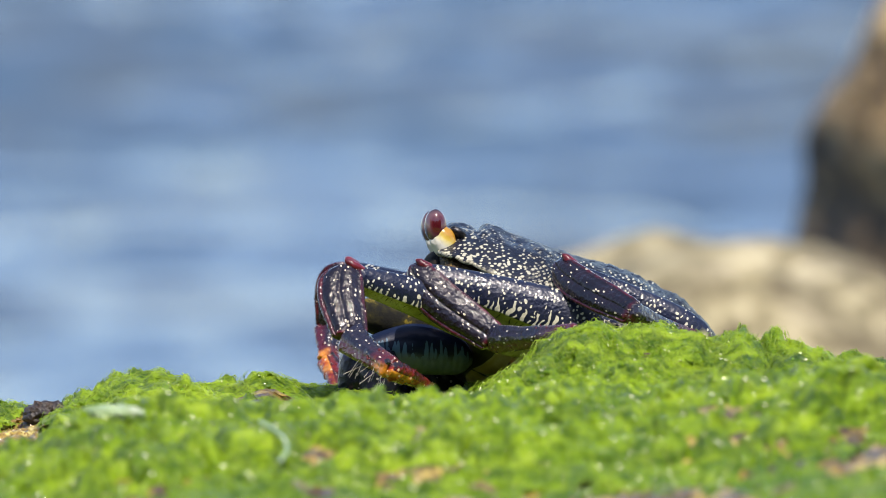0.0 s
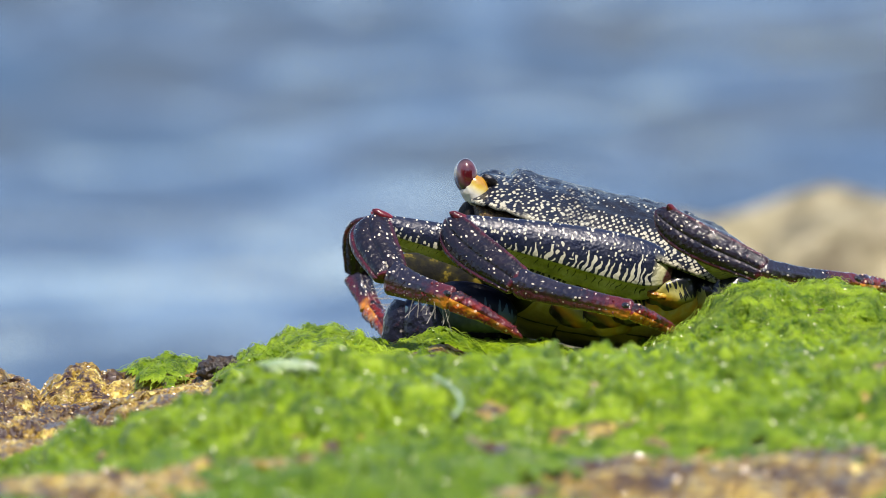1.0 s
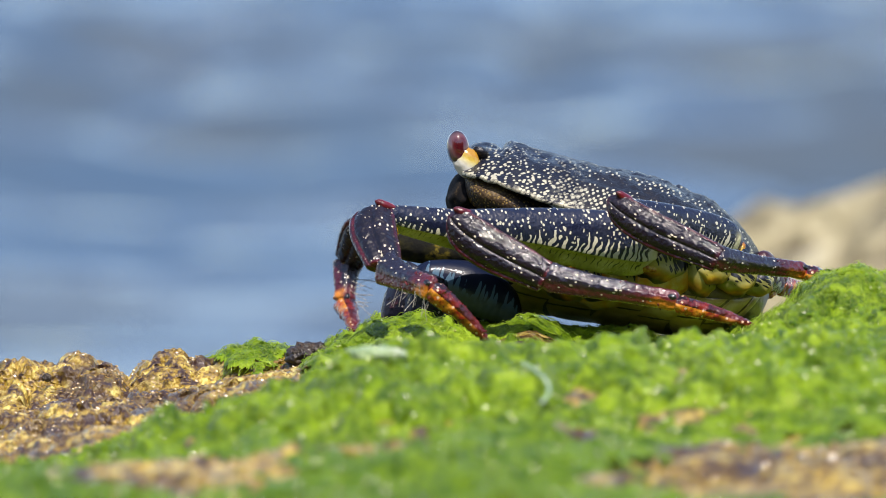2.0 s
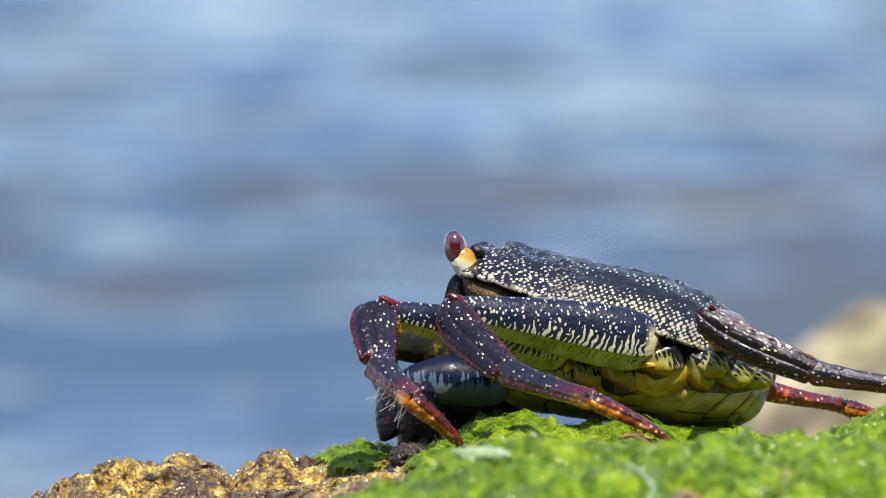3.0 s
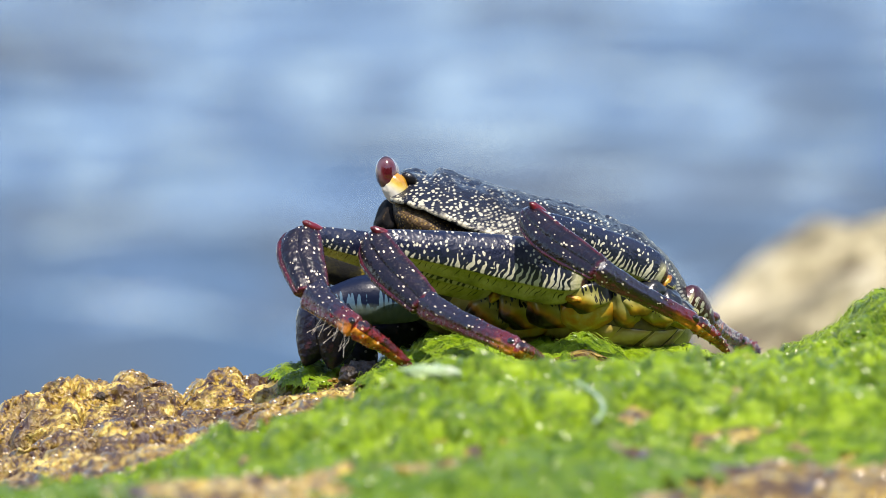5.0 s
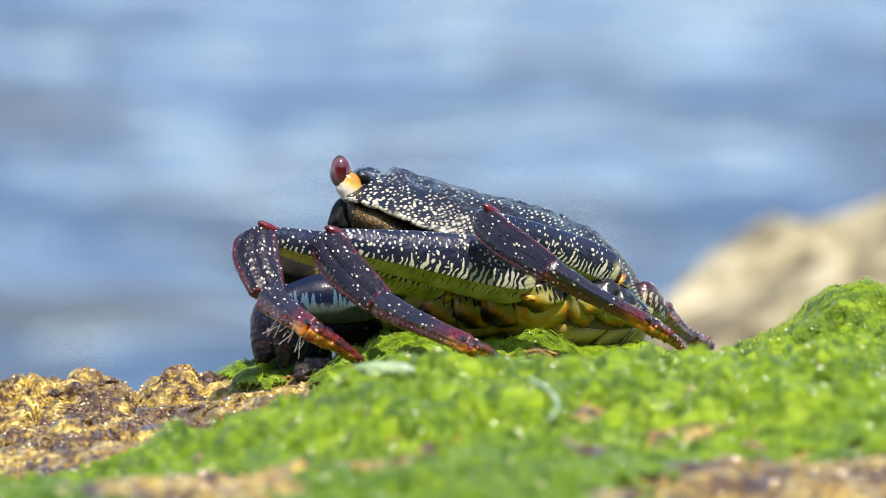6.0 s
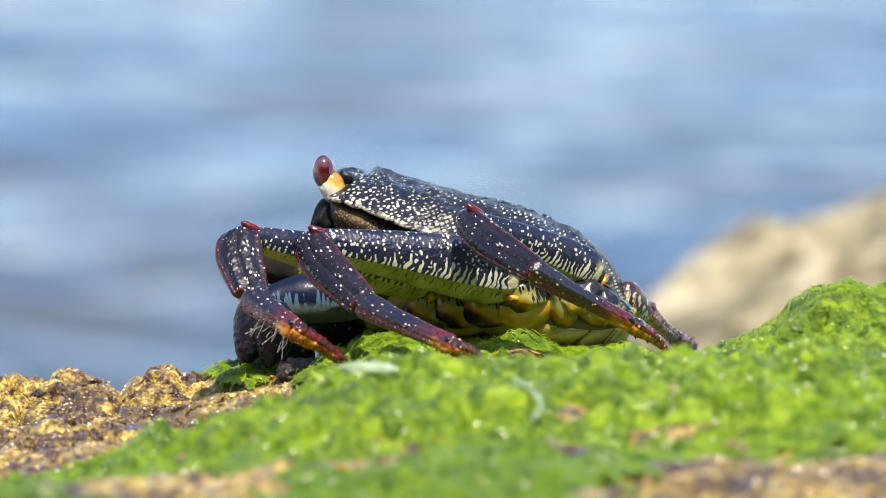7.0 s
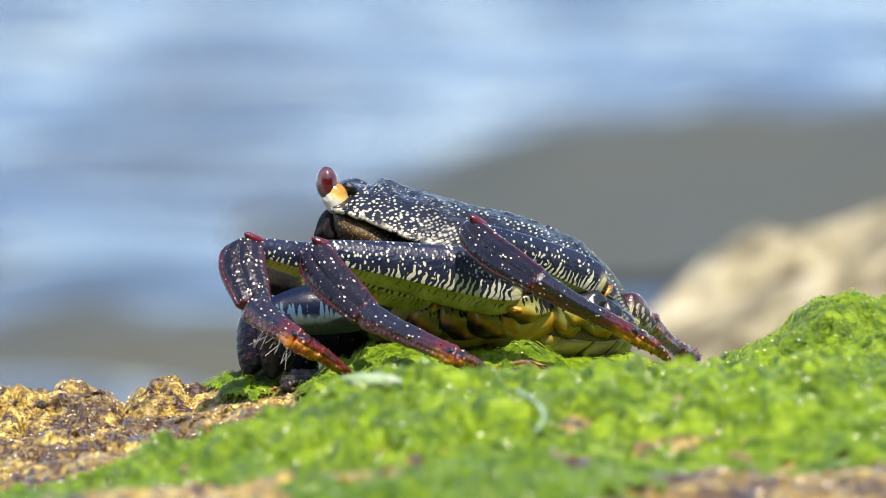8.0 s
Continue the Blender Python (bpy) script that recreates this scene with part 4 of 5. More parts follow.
def spread(profile, length, k=1.0):
    """A limb's outline laid along its length and made k times as stout."""
    return [(f * length, zc * k, h * k, b * k) for f, zc, h, b in profile]


def thorns(parent, rows, seed, count, reach=(0.1, 0.95), size=(5, 11)):
    """Short spines leaning forward along both edges of a limb segment."""
    rng = random.Random(seed)
    table = np.array(rows, float)
    verts, faces = [], []
    for _ in range(count):
        x = rng.uniform(*reach) * table[-1, 0]
        zc, h, b = (float(np.interp(x, table[:, 0], table[:, k])) for k in (1, 2, 3))
        a = rng.choice((90, 90, 270, 270, 40, 320)) + rng.gauss(0, 18)
        out = Vector((0.55, -math.cos(math.radians(a)) * 0.8, math.sin(math.radians(a))))
        base = Vector((x, -math.cos(math.radians(a)) * b * 0.85, zc + math.sin(math.radians(a)) * h * 0.9))
        length, wide = rng.uniform(*size), rng.uniform(1.6, 2.6)
        e1 = out.cross(Vector((1, 0.2, 0))).normalized()
        e2 = out.cross(e1).normalized()
        k0 = len(verts)
        for m in range(5):
            q = 2 * math.pi * m / 5
            verts.append((base + (e1 * math.cos(q) + e2 * math.sin(q)) * wide) * MM)
        verts.append((base + out.normalized() * length) * MM)
        faces += [(k0 + m, k0 + (m + 1) % 5, k0 + 5) for m in range(5)]
    return part("spine_fringe", mesh_of("spine_fringe", verts, faces), RED, parent, "fringe of short wine-red spines")


def bristles(parent, length, count, seed, drop, reach=(0.1, 0.9)):
    """Thin pale hairs hanging from a segment."""
    rng = random.Random(seed)
    verts, faces = [], []
    for _ in range(count):
        p = Vector((rng.uniform(*reach) * length, rng.uniform(-12, 8), drop * 0.3))
        d = Vector((rng.gauss(0.1, 0.25), rng.gauss(-0.1, 0.2), math.copysign(1.0, drop))) * rng.uniform(25, 48)
        b = len(verts)
        for q in (p, p + d * 0.5 + Vector((rng.gauss(0, 3), 0, 0)), p + d):
            w = 0.6
            verts += [tuple((q + Vector((-w, 0, 0))) * MM), tuple((q + Vector((w, 0, 0))) * MM), tuple((q + Vector((0, w, 0))) * MM)]
        for k in (0, 3):
            for i in range(3):
                j = (i + 1) % 3
                faces.append((b + k + i, b + k + j, b + k + 3 + j, b + k + 3 + i))
    return part("bristle_tuft", mesh_of("bristle_tuft", verts, faces), BRISTLE, parent, "fine pale bristles")


MERUS = ((-0.02, -2, 20, 14), (0.03, -4, 42, 24), (0.12, -5, 53, 29), (0.3, -4, 54, 30), (0.6, -3, 43, 27), (0.85, -5, 32, 23), (0.96, -5, 25, 19), (1.0, -4, 15, 13))
CARPUS = ((-0.10, -3, 6, 6), (-0.06, -5, 17, 11), (0.03, -9, 29, 16), (0.18, -12, 35, 18), (0.4, -12, 36, 19), (0.65, -7, 34, 18), (0.86, -2, 30, 17), (0.96, 0, 28, 15), (1.0, 0, 25, 14), (1.02, 0, 14, 8))
PROPUS = ((-0.04, 0, 14, 11), (0.02, 0, 25, 15), (0.12, -1, 24, 15), (0.4, -2, 20, 14), (0.8, 0, 17, 13), (0.95, 0, 18, 13), (1.0, 0, 12, 10))
DACTYL = ((-0.04, 0, 11, 10), (0.05, 0, 17, 13), (0.2, 1, 16, 12), (0.45, 2, 13, 11), (0.72, 2, 10, 9), (0.9, 0, 6, 6), (1.0, -2, 1.2, 1.2))


class Leg:
    """A walking leg: thigh under the crab; carpus, shin and foot under the thigh."""

    def __init__(self, crab, hip, lengths, sizes, turns, seed, label="", shell=THIGH, side=1):
        self.hip, self.lengths, self.turns = Vector(hip), lengths, turns
        four = len(lengths) == 4
        L, stout = lengths[0], sizes[0]
        self.thigh = part("walking_leg", tube("walking_leg", spread(MERUS, L, stout), THIGH_RING, 6, mirror=side), shell, crab, label)
        part("knee_spine", tube("knee_spine", [(L - 34 * stout, 13, 3, 8), (L - 18, 13, 7, 11), (L - 5, 13, 9, 11), (L + 4, 15, 8, 8), (L + 10, 17, 4, 4), (L + 13, 18, 1, 1)]), RED, self.thigh, "blunt red tooth at the knee")
        blob("knee_membrane", (10 * stout, 9, 20 * stout), ORANGE, self.thigh, (L - 27, 8 * side, -29 * stout), (0, 32, 0), "yellow-orange soft skin at the knee", 1.0, 0.25)
        if four and side > 0 and shell is THIGH:
            blob("hip_membrane", (13 * stout, 13, 30 * stout), ORANGE, self.thigh, (-11, -4, -22 * stout), (0, -20, 0), "orange soft skin round the hip", 1.0, 0.15)
        self.rest = []
        if four:
            self.rest.append(part("carpus", tube("carpus", spread(CARPUS, lengths[1], sizes[1]), CARPUS_RING, 6, knobs=1.0, seed=seed), SHIN, self.thigh, "dark purple knee segment with wine-red margins"))
        rows = spread(PROPUS, lengths[-2], sizes[2])
        shin = part("shin", tube("shin", rows, SHIN_RING, 7, knobs=1.5, seed=seed + 2.5), FOOT if side < 0 else PROPUS_SHELL, self.thigh, "slender shin segment, purple turning orange")
        self.rest.append(shin)
        blob("joint_knob", (8, 5, 6), KNOB, shin, (lengths[-2] * 0.955, -9.5 * sizes[2], 6), (0, 0, 0), "glossy black joint knob")
        thorns(shin, rows, seed + 7, 12, (0.5, 0.97), (3, 7))
        rows = spread(DACTYL, lengths[-1], sizes[3])
        foot = part("foot", tube("foot", rows, OVAL, 9, knobs=3.2, seed=seed + 4.5), FOOT, self.thigh, "knobbly red and orange claw-tipped foot")
        thorns(foot, rows, seed + 9, 18, size=(4, 8))
        self.rest.append(foot)

    def poses(self, joints):
        """World-free poses in the crab's space for the joints (x, z) after the hip."""
        p, out = self.hip.copy(), []
        for k, ((x, z), length, sign) in enumerate(zip(joints, self.lengths, self.turns)):
            d = Vector((x - p.x, 0, z - p.z))
            flat = min(d.length, length * 0.995)
            d = d.normalized() * flat
            d.y = sign * math.sqrt(length * length - flat * flat)
            ax = d.normalized()
            side = Vector((0, 1, 0))
            ay = (side - ax * ax.dot(side)).normalized()
            if k == 0 and self.hip.x > x:
                ay = -ay
            az = ax.cross(ay)
            m = Matrix((ax, ay, az)).transposed().to_4x4()
            m.translation = p * MM
            out.append(m)
            p = p + d
        return out

    def key(self, rows):
        tracks = [[] for _ in self.lengths]
        for t, *v in rows:
            ms = self.poses(list(zip(v[0::2], v[1::2])))
            tracks[0].append((t, ms[0]))
            back = ms[0].inverted()
            for k, m in enumerate(ms[1:]):
                tracks[k + 1].append((t, back @ m))
        walk(self.thigh, tracks[0])
        for ob, r in zip(self.rest, tracks[1:]):
            walk(ob, r)


# the shield's outline from front to back: place, crown height, edge height, half width
SHIELD = ((-268, 279, 271, 128), (-262, 296, 268, 158), (-248, 312, 263, 172), (-232, 319, 258, 184), (-206, 316, 249, 200), (-196, 311, 246, 205),
          (-184, 320, 241, 211), (-160, 315, 231, 221), (-136, 306, 220, 228), (-76, 289, 201, 240), (-26, 274, 184, 246), (24, 264, 166, 246),
          (74, 250, 148, 240), (124, 234, 128, 228), (174, 207, 108, 206), (214, 176, 92, 176), (244, 139, 80, 134), (262, 104, 73, 86), (269, 78, 69, 44))


def carapace_mesh():
    """A broad low shield, front at -x: a toothed brow, slanting terraces over the back and a thick rolled edge."""
    table = np.array(SHIELD, float)
    xs = np.concatenate([np.linspace(-268, -180, 40), np.linspace(-178, 269, 110)])
    crown, edge, wide = (np.interp(xs, table[:, 0], table[:, k]) for k in (1, 2, 3))
    box = np.ones(5) / 5
    crown[3:-3], edge[3:-3], wide[3:-3] = (np.convolve(a, box, "same")[3:-3] for a in (crown, edge, wide))
    s = np.sin(np.linspace(-math.pi / 2, math.pi / 2, 97))
    lip = np.array([(0.93, -9), (0.975, -10), (1.002, -6)])
    span = np.concatenate([-lip[:, 0], s, lip[::-1, 0]])
    drop = np.concatenate([lip[:, 1], 0 * s, lip[::-1, 1]])
    X = np.repeat(xs[:, None], len(span), 1)
    S = np.clip(span, -1, 1)[None, :]
    dome = (1 - np.abs(S) ** 2.2) ** 0.92
    Y = wide[:, None] * span[None, :]
    Z = edge[:, None] + (crown - edge)[:, None] * dome + drop[None, :]
    top = (drop == 0)[None, :] * (1 - np.abs(S) ** 8)
    row = (Z * 0.94 - X * 0.34) / 16.4
    terrace = row - np.floor(row)
    rear = np.clip((X + 60) / 80.0, 0, 1)
    Z = Z + top * (2.6 * (terrace - 0.5) * rear + 5.0 * vnoise(X / 42.0, Y / 46.0, 7) + 1.6 * vnoise(X / 11.0, Y / 12.0, 9))
    # shallow furrows that part the brow from the back
    Z = Z - top * 6 * np.exp(-((X + 196 - 0.25 * np.abs(Y)) / 7.0) ** 2) * np.exp(-(Y / 120.0) ** 4)
    # teeth behind the eye along the edge
    for x0 in (-236, -205):
        Z = Z + 3.0 * np.exp(-((X - x0) / 7.0) ** 2) * np.abs(S) ** 12
    uvs = np.stack(np.broadcast_arrays((xs[:, None] + 268) / 537, np.abs(S)), -1)
    return uv_grid("carapace", np.stack([X, Y, Z], -1) * MM, uvs, False)


def blob(name, size, material, parent, place, turn=(0, 0, 0), label="", power=1.0, bump=0.0):
    bm = bmesh.new()
    bmesh.ops.create_icosphere(bm, subdivisions=4, radius=1.0)
    for v in bm.verts:
        d = v.co.normalized()
        r = 1 + bump * noise.noise(d * 2.2 + Vector((size[0], 0, 0)))
        v.co = Vector([math.copysign(abs(c) ** power, c) * s * r * MM for c, s in zip(d, size)])
    for f in bm.faces:
        f.smooth = True
    me = bpy.data.meshes.new(name)
    bm.to_mesh(me)
    bm.free()
    return part(name, me, material, parent, label, pose(*[p * MM for p in place], *turn))


def build_claw(crab, shell):
    """A folded claw: a deep palm with two curved fingers pointing down at its front."""
    palm = [(-122, -12, 14, 14), (-104, -8, 28, 24), (-68, -2, 38, 30), (-28, 2, 44, 38), (20, 0, 42, 38), (60, -6, 32, 28), (80, -10, 12, 12)]
    claw = part("claw", tube("claw", palm, OVAL, 8), shell, crab, "navy claw with a pale streaked lower side" if shell is CLAW else "dark navy claw of the far side")
    finger = [(-6, 0, 26, 24), (22, 3, 38, 30), (54, 5, 36, 28), (82, 3, 27, 21), (100, -1, 14, 11), (110, -4, 4, 4)]
    for place, tilt in (((-88, -16, -8), 94), ((-112, 14, -4), 102)):
        part("finger", tube("finger", finger, OVAL, 6, knobs=2.0, seed=tilt), CLAW_TIP, claw, "blunt navy finger of the claw", pose(*[p * MM for p in place], ry=tilt))
    return claw


def build_crab():
    crab = tagged(new("crab"), "blue-black rock crab with cream spots walking over green seaweed", "crab")
    part("carapace", carapace_mesh(), SHELL, crab, "low blue-black shell with slanting rows of cream spots")
    body = [(-280, 185, 35, 70), (-272, 180, 60, 130), (-245, 160, 90, 150), (-170, 124, 100, 140), (-50, 92, 92, 138), (60, 70, 90, 160), (130, 52, 82, 186), (200, 42, 70, 174), (248, 46, 54, 122), (272, 56, 22, 60)]
    rows_under = smooth_stations(body)
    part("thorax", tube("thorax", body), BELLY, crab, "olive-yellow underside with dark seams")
    # the golden-brown side wall below the shell's edge
    part("cheek", tube("cheek", [(-262, 244, 20, 36, -96), (-244, 234, 28, 56, -118), (-190, 212, 34, 64, -138), (-136, 190, 30, 54, -152), (-76, 168, 14, 24, -164)]),
         CHEEK, crab, "golden-brown granular cheek below the shell edge")
    blob("mouth_cover", (27, 92, 40), MOUTH, crab, (-264, -48, 232), (0, 24, 0), "dark bristly mouth plates", 0.8, 0.1)
    for side in (-1, 1):
        stalk = blob("eyestalk", (23, 17, 30), STALK, crab, (-257, 132 * side, 286), (0, -24, 0), "white and yellow eyestalk with black blots", 1.0, 0.1)
        blob("eye", (19.5, 18, 30), EYE_RED, stalk, (-3, 0, 29), (0, 20, 0), "glossy maroon-pink eye")
        blob("orbit", (16, 14, 10), SHELL, crab, (-232, 124 * side, 302), (0, 28, 0), "dark lobe of the brow beside the eye", 1.0, 0.1)
    # the bases of the legs, overlapping like tiles from the front to the rear
    bases = ((-84, 72, 50, 34, 6, -118), (-30, 76, 54, 38, -4, -128), (24, 80, 56, 40, -8, -150), (80, 104, 50, 36, -16, -186), (140, 82, 24, 42, -14, -178),
             (172, 96, 44, 30, -34, -186), (206, 78, 36, 32, -52, -172), (236, 66, 24, 32, -64, -144))
    for x, z, rx, rz, lean, y in bases:
        blob("leg_base", (rx, 44, rz), PLATE, crab, (x, y, z), (14, lean, 26), "cream leg base edged with orange and barred with black", 0.82, 0.14)
    for x, z, rx, rz, lean, y in ((88, 84, 62, 46, -20, -172), (-18, 58, 52, 36, -8, -112)):
        blob("leg_base", (rx, 40, rz), GOLD, crab, (x, y, z), (12, lean, 10), "golden yellow leg base shading to orange", 0.85, 0.1)
    for x, z, rx, rz, lean, y in ((150, 122, 38, 34, -28, -160), (200, 110, 34, 30, -50, -146)):
        blob("leg_base", (rx, 40, rz), PLATE, crab, (x, y, z), (8, lean, 26), "cream leg base edged with orange and barred with black", 0.85, 0.14)
    blob("hip_skin", (22, 12, 8), ORANGE, crab, (56, -222, 92), (0, 14, 0), "orange soft skin where the leg meets the body", 1.0, 0.2)
    # belly plates laid on the underside, with narrow slanting seams between them
    table = np.array(rows_under, float)
    for x0, x1, mid in ((-150, -75, 44), (-74, 5, 50), (6, 75, 38), (76, 139, 46), (140, 195, 36), (196, 239, 44), (239.6, 258, 40)):
        for low, high in ((6, mid), (mid + 0.6, 104)):
            pts, uvs = np.zeros((11, 11, 3)), np.zeros((11, 11, 2))
            for p in range(11):
                phi = math.radians(low + (high - low) * p / 10)
                for q in range(11):
                    x = x0 + (x1 - x0) * q / 10 - 46 * math.sin(phi * 1.2) + 9 * math.sin(x0 + 4 * phi)
                    zc, h, b = (np.interp(x, table[:, 0], table[:, k]) for k in (1, 2, 3))
                    lift = 1.0 + 0.03 * (1 - abs(q / 5 - 1) ** 3) * (1 - abs(p / 5 - 1) ** 3)
                    pts[p, q] = (x, -b * lift * math.cos(phi), zc - h * lift * math.sin(phi))
                    uvs[p, q] = (q / 10, p / 10)
            part("sternum_plate", uv_grid("sternum_plate", pts * MM, uvs, False), STERNUM, crab, "smooth yellow-cream belly plate")
    claws = [build_claw(crab, shell) for shell in (CLAW, CLAW_TIP)]
    for side in (-1, 1):
        part("claw_arm", tube("claw_arm", [(-400, 150, 14, 14), (-380, 148, 30, 30), (-300, 136, 34, 40), (-200, 120, 30, 40), (-180, 116, 10, 12)], OVAL, 5), ARM, crab, "olive and yellow arm of the claw", pose(0, 92 * side * MM, 0))
    legs = {
        "first": Leg(crab, (-80, -190, 125), (375, 135, 140, 140), (0.82, 1.1, 1.18, 1.08), (-1, -1, -1, 1), 11, label="long spotted leg folded forward"),
        "second": Leg(crab, (72, -215, 130), (385, 185, 235, 150), (1.0, 1.0, 1.0, 0.95), (-1, -1, -1, 1), 21, label="broad spotted leg with a comb of pale bars below"),
        "third": Leg(crab, (212, -180, 134), (285, 205, 210, 115), (0.70, 0.84, 0.86, 0.95), (-1, -1, 1, 1), 31, label="spotted leg stretched to the rear"),
        "fourth": Leg(crab, (245, -60, 90), (110, 190, 90), (0.75, 0.8, 0.75, 0.9), (1, 1, 1), 41, label="short rear leg with cream blotches", shell=REAR_THIGH, side=-1),
        "far": Leg(crab, (-150, 130, 140), (310, 112, 80, 112), (0.9, 0.95, 1.1, 1.15), (1, 1, -1, -1), 51, label="dark front leg of the far side"),
    }
    for key, drop in (("first", -40), ("far", 40)):
        bristles(legs[key].rest[1], legs[key].lengths[2], 13, 5, drop, (0.45, 1.0))
    return crab, legs, claws


build_ledge()
build_ledge_bits()
build_platform()
build_unseen_bank()
WAVES = build_distance()
CRAB, LEGS, CLAWS = build_crab()


def lowered(rows):
    """Leg rows with the knee set a little lower."""
    return [(r[0], r[1], r[2] - 8, *r[3:]) for r in rows]


def motions():
    def stand(x, z, lean):
        """The crab's pose with its eye x, z grid steps from where it comes to rest and its rear raised by lean degrees."""
        turn = pose(0, 0, 0, -DIP) @ pose(0, 0, 0, 0, -lean)
        eye = Vector((-270, 0, 320)) * UNIT
        m = turn.copy()
        m.translation = at(580 - 784 + x, 0, 441 - 290 + z) - turn @ eye
        return m

    walk(CRAB, [(0, stand(643, -21, -3.4)), (0.3, stand(580, -9, -3.2)), (0.5, stand(544, -1, -2.5)), (0.7, stand(443, -9, -1)),
                (1, stand(391, -10, 1.6)), (1.2, stand(377, -9, 1.8)), (2.3, stand(158, 20, 1.2)), (2.5, stand(118, 13, 1.6)),
                (2.8, stand(44, 17, 2.4)), (3, stand(32, 16, 2.6)), (3.2, stand(20, 12, 2.6)), (3.5, stand(10, 8, 2.2)), (3.7, stand(6, 8, 2)),
                (4, stand(7, 4, 1.6)), (4.2, stand(3, 3, 1)), (4.5, stand(5, 2, 0.4)), (4.7, stand(1, 4, 0)), (5.8, stand(0, 0, 0)),
                (8.0, stand(0, 0, 0))])
    arrive = [(0, -423, 229, -416, 109, -343, 58, -260, 23), (0.3, -423, 229, -416, 100, -308, 55, -226, 15),
              (0.5, -442, 235, -397, 122, -269, 48, -187, 6), (0.7, -425, 236, -347, 113, -196, 45, -101, 7),
              (1, -432, 242, -410, 137, -306, 96, -178, 23), (1.2, -430, 223, -418, 123, -360, 56, -272, -2)]
    settle = [(2.3, -400, 206, -398, 101, -318, 69, -215, -33), (2.5, -387, 219, -395, 114, -331, 78, -218, -16),
              (2.8, -397, 214, -421, 110, -363, 53, -277, -36), (3, -398, 217, -412, 117, -350, 49, -264, -40),
              (3.2, -401, 214, -410, 114, -359, 42, -257, -38), (3.5, -403, 217, -402, 102, -335, 44, -243, -32),
              (3.7, -409, 216, -403, 105, -340, 48, -237, -35), (4, -409, 218, -403, 103, -334, 41, -233, -27),
              (4.2, -408, 217, -410, 102, -326, 46, -232, -28), (4.5, -407, 213, -408, 103, -323, 42, -226, -25),
              (4.7, -408, 213, -398, 103, -318, 43, -218, -32), (5.8, -405, 210, -395, 98, -318, 38, -220, -27),
              (8.0, -405, 210, -395, 98, -318, 38, -220, -27)]
    LEGS["first"].key(lowered(arrive + settle))
    arrive = [(0, -318, 242, -166, 119, -27, 137, 36, 91), (0.3, -319, 255, -208, 146, -14, 157, 49, 120),
              (0.5, -333, 242, -258, 143, -114, 165, 39, 101), (0.7, -294, 224, -207, 115, -42, 93, 54, 40),
              (1, -297, 234, -191, 121, 3, 67, 97, 18), (1.2, -300, 229, -183, 120, 20, 64, 109, 14)]
    settle = [(2.3, -261, 185, -89, 54, 176, 9, 300, -29), (2.5, -272, 216, -145, 87, 88, 31, 202, -22),
              (2.8, -271, 214, -167, 89, 26, 31, 159, -32), (3, -278, 216, -193, 92, -41, 35, 101, -46),
              (3.2, -286, 207, -207, 85, -65, 3, 13, -40), (3.5, -278, 207, -203, 79, -66, -1, 0, -41),
              (3.7, -289, 207, -213, 79, -61, -1, -2, -39), (4, -290, 207, -208, 84, -55, 3, 1, -34), (4.2, -290, 205, -210, 84, -56, 3, 3, -32),
              (4.5, -287, 205, -203, 87, -48, 10, 12, -23), (4.7, -288, 203, -203, 83, -43, 8, 12, -25),
              (5.8, -288, 202, -202, 83, -45, 10, 18, -22), (8.0, -288, 202, -202, 83, -45, 10, 18, -22)]
    LEGS["second"].key(lowered(arrive + settle))
    arrive = [(0, -49, 254, 71, 178, 193, 138, 250, 85), (0.3, -24, 247, 101, 163, 233, 128, 287, 80),
              (0.5, -7, 244, 132, 155, 273, 122, 334, 76), (0.7, 66, 230, 212, 142, 353, 114, 430, 86),
              (1, 68, 229, 230, 129, 399, 104, 474, 87), (1.2, -15, 230, 122, 136, 277, 131, 376, 98)]
    settle = [(2.3, 39, 196, 217, 93, 377, 59, 466, 28), (2.5, 88, 196, 245, 87, 428, 41, 518, 14), (2.8, 147, 166, 328, 59, 526, 15, 625, -14),
              (3, 161, 171, 341, 63, 549, 24, 648, -11), (3.2, 178, 173, 348, 55, 546, 16, 645, -14),
              (3.5, 186, 169, 366, 57, 555, 10, 653, -24), (3.7, 180, 170, 361, 59, 555, 27, 655, 4), (4, 160, 187, 337, 77, 531, 42, 630, 9),
              (4.2, 102, 198, 265, 91, 480, 77, 544, 46), (4.4, 30, 214, 174, 112, 363, 70, 473, 9), (4.5, 3, 225, 138, 129, 332, 83, 432, 7),
              (4.7, -18, 238, 102, 143, 272, 58, 332, 3), (5.8, -18, 232, 95, 138, 265, 45, 328, 2), (8.0, -18, 232, 95, 138, 265, 45, 328, 2)]
    LEGS["third"].key(arrive + settle)
    arrive = [(0, 276, 105, 359, 60, 389, 47), (1.2, 247, 117, 296, 95, 346, 79)]
    settle = [(2.3, 286, 41, 366, 20, 415, -6), (2.5, 288, 40, 348, 14, 407, -8), (2.8, 287, 50, 496, 7, 575, -17),
              (3, 265, 36, 408, 0, 497, -34), (3.2, 266, 18, 364, -31, 423, -54), (3.5, 280, 16, 348, -22, 393, -42),
              (4, 270, 9, 334, -28, 379, -46), (4.5, 282, 33, 337, 3, 387, -16), (4.7, 292, 38, 347, 8, 392, -10),
              (5.8, 300, 62, 355, 15, 395, -2), (8.0, 300, 62, 355, 15, 395, -2)]
    LEGS["fourth"].key(arrive + settle)
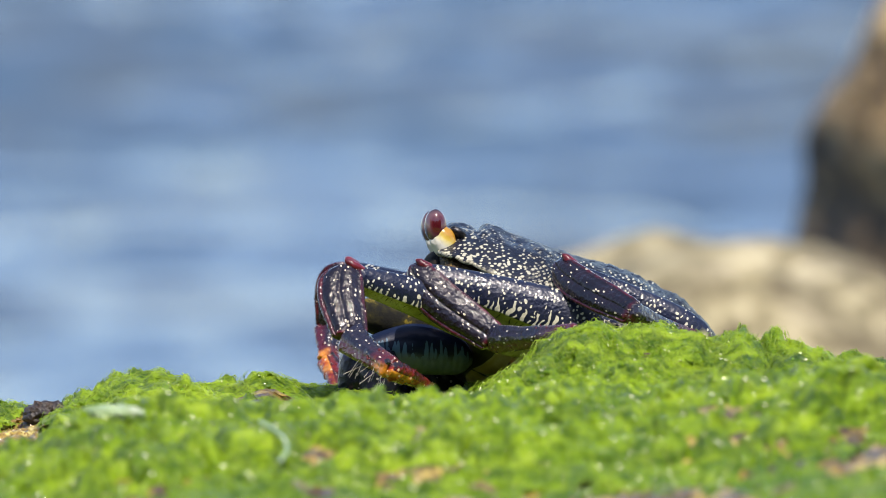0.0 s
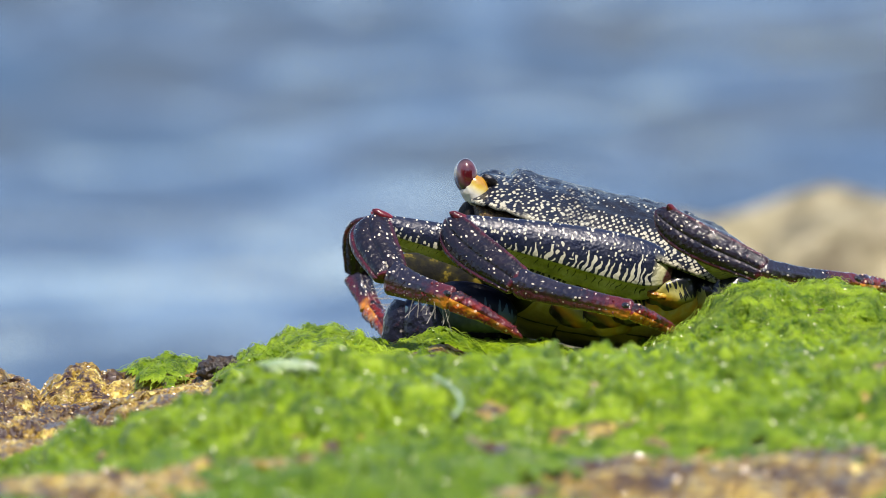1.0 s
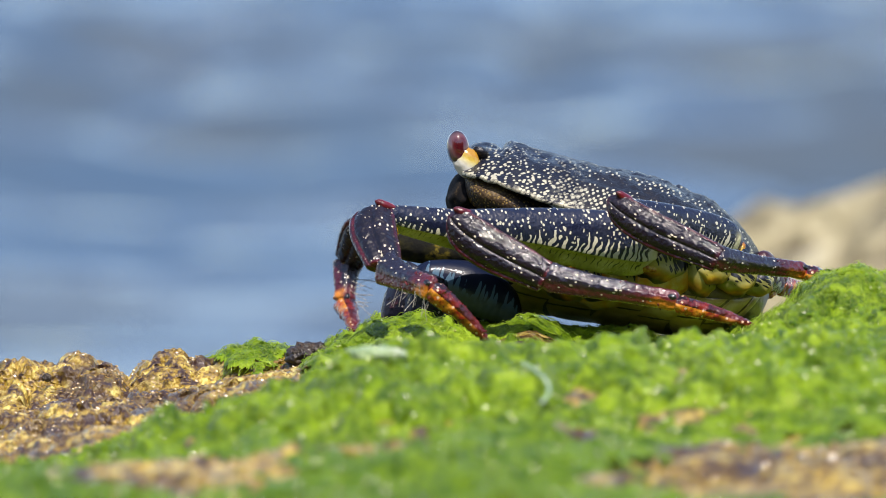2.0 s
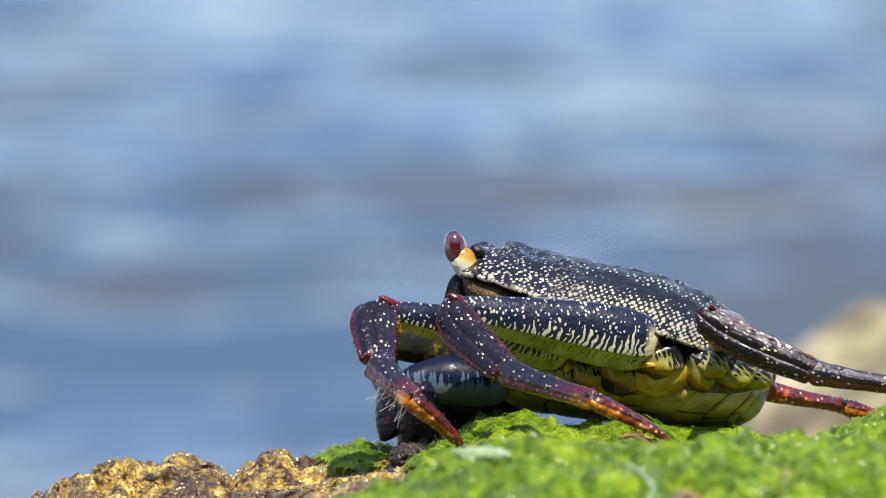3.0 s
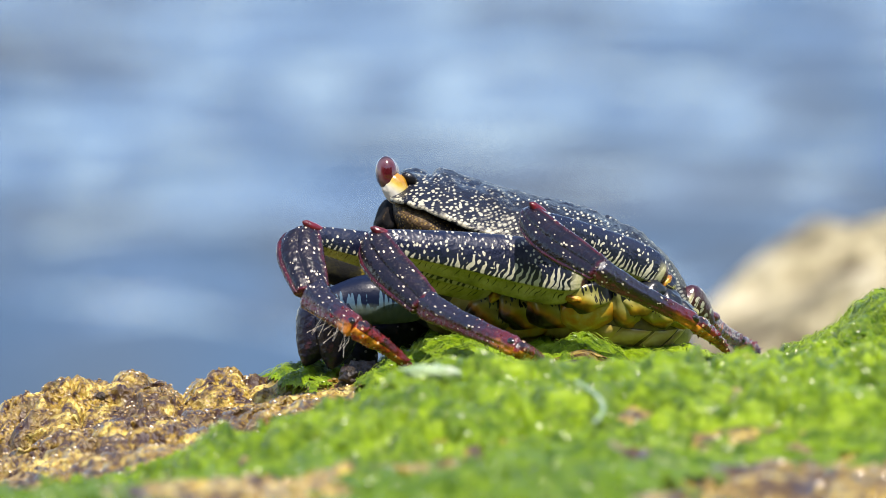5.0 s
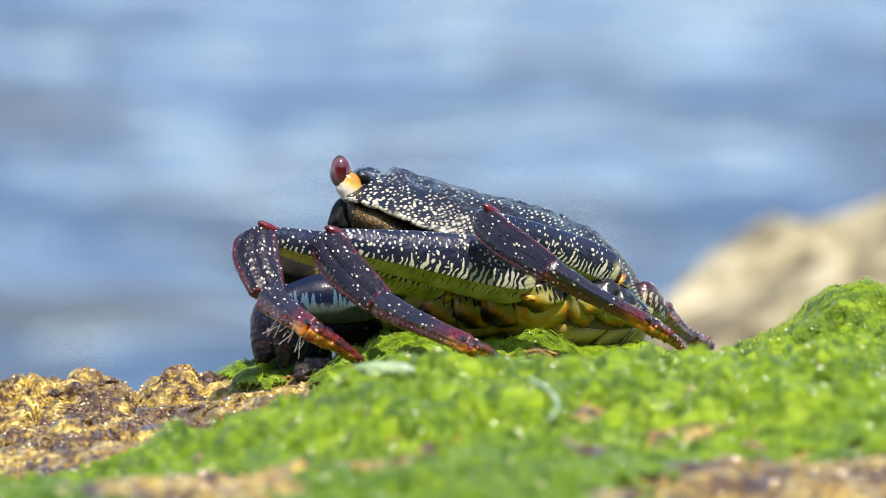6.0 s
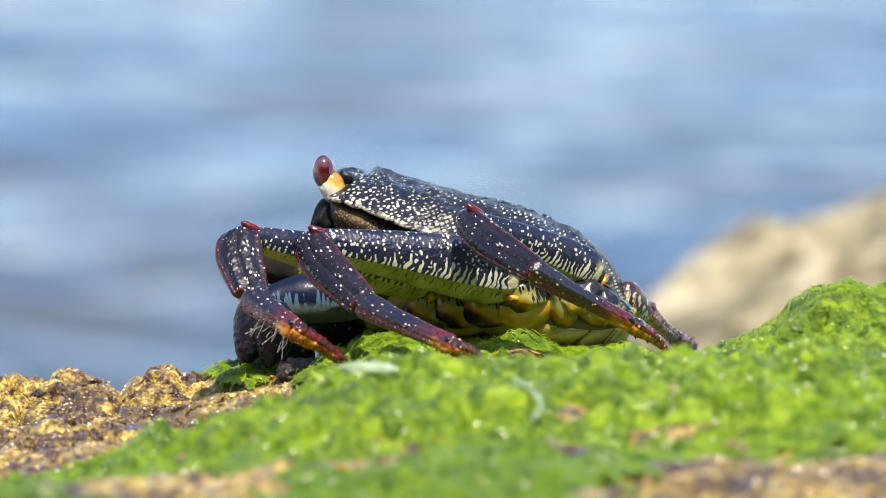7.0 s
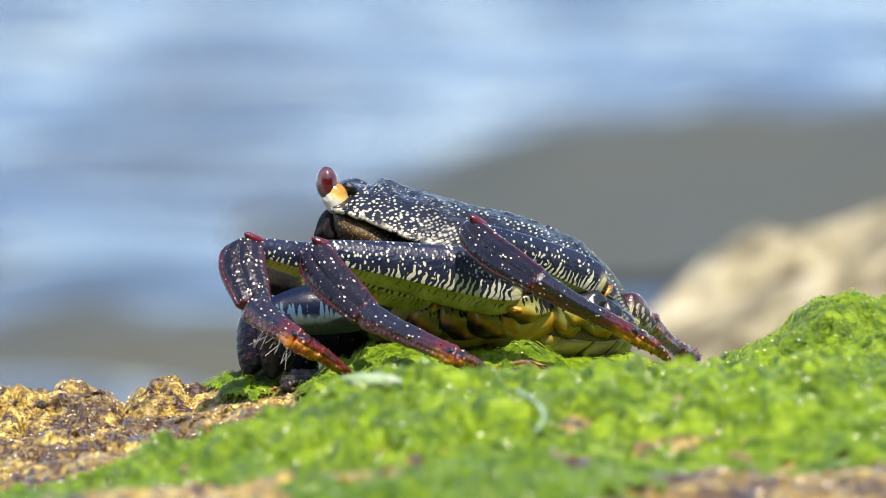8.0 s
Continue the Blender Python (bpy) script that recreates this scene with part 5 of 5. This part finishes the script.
    arrive = [(0, -423, 224, -454, 112, -453, 62, -434, 3), (0.3, -433, 229, -462, 117, -454, 57, -431, 4),
              (0.5, -457, 215, -501, 153, -471, 94, -412, 6), (0.7, -429, 221, -476, 150, -467, 81, -436, 21),
              (1, -443, 228, -478, 139, -457, 78, -428, 27), (1.2, -441, 208, -473, 129, -460, 69, -447, 18)]
    settle = [(2.3, -421, 171, -477, 112, -484, 37, -470, -13), (2.5, -402, 205, -462, 126, -457, 46, -443, -9),
              (2.8, -408, 190, -446, 108, -450, 34, -438, -24), (3.0, -405, 192, -430, 104, -412, 38, -380, -15),
              (3.2, -404, 194, -424, 101, -402, 40, -364, -10), (3.5, -403, 195, -422, 100, -398, 42, -358, -8),
              (5.8, -402, 188, -420, 98, -394, 42, -354, -6), (8.0, -402, 188, -420, 98, -394, 42, -354, -6)]
    tuck = (8, 4, 12, 2, 12, 0, 14, -6)
    LEGS["far"].key([(r[0], *[v + d for v, d in zip(r[1:], tuck)]) for r in arrive + settle])
    for claw, y, shift, sink in ((CLAWS[0], -150, 14, -8), (CLAWS[1], 60, 46, 40)):
        walk(claw, [(t, pose((x + shift) * MM, y * MM, (z - sink) * MM, 0, tilt, 12)) for t, x, z, tilt in
                    ((0, -288, 84, 0), (1.2, -280, 66, 8), (2.3, -250, 46, 24), (2.8, -270, 60, 10), (3.2, -286, 74, 2), (3.5, -292, 78, 0), (4.5, -292, 80, -2), (8.0, -292, 80, -2))])
    walk(WAVES[2], [(t, pose(0.95, 8.9 - 1.5 * (t - 8), SEA + z)) for t, z in ((0, -0.3), (7.0, -0.3), (7.6, -0.25), (7.8, -0.14), (8.0, 0.05))])
    walk(WAVES[3], [(t, pose(-1.2 + 0.1 * t, 8.1 - 2.4 * (t - 3.5), SEA + z)) for t, z in ((0, -0.35), (2.5, -0.35), (2.8, -0.22), (3.0, -0.16), (3.5, -0.145), (3.9, -0.2), (4.6, -0.35), (8.0, -0.35))])
    walk(WAVES[4], [(t, pose(-0.65 + 0.01 * t, 7.5 - 1.0 * (t - 8), SEA + z)) for t, z in ((0, -0.35), (7.2, -0.35), (7.6, -0.2), (8.0, -0.10))])
    for ob, (vx, vy) in zip(WAVES, ((0.10, -1.2), (-0.22, -0.9))):
        walk(ob, [(t, pose(vx * (t - 4), 6 + vy * (t - 4), SEA + 0.012 * math.sin(1.3 * t + vx * 9))) for t in (0, 1, 2, 3, 4, 5, 6, 7, 8)])


motions()
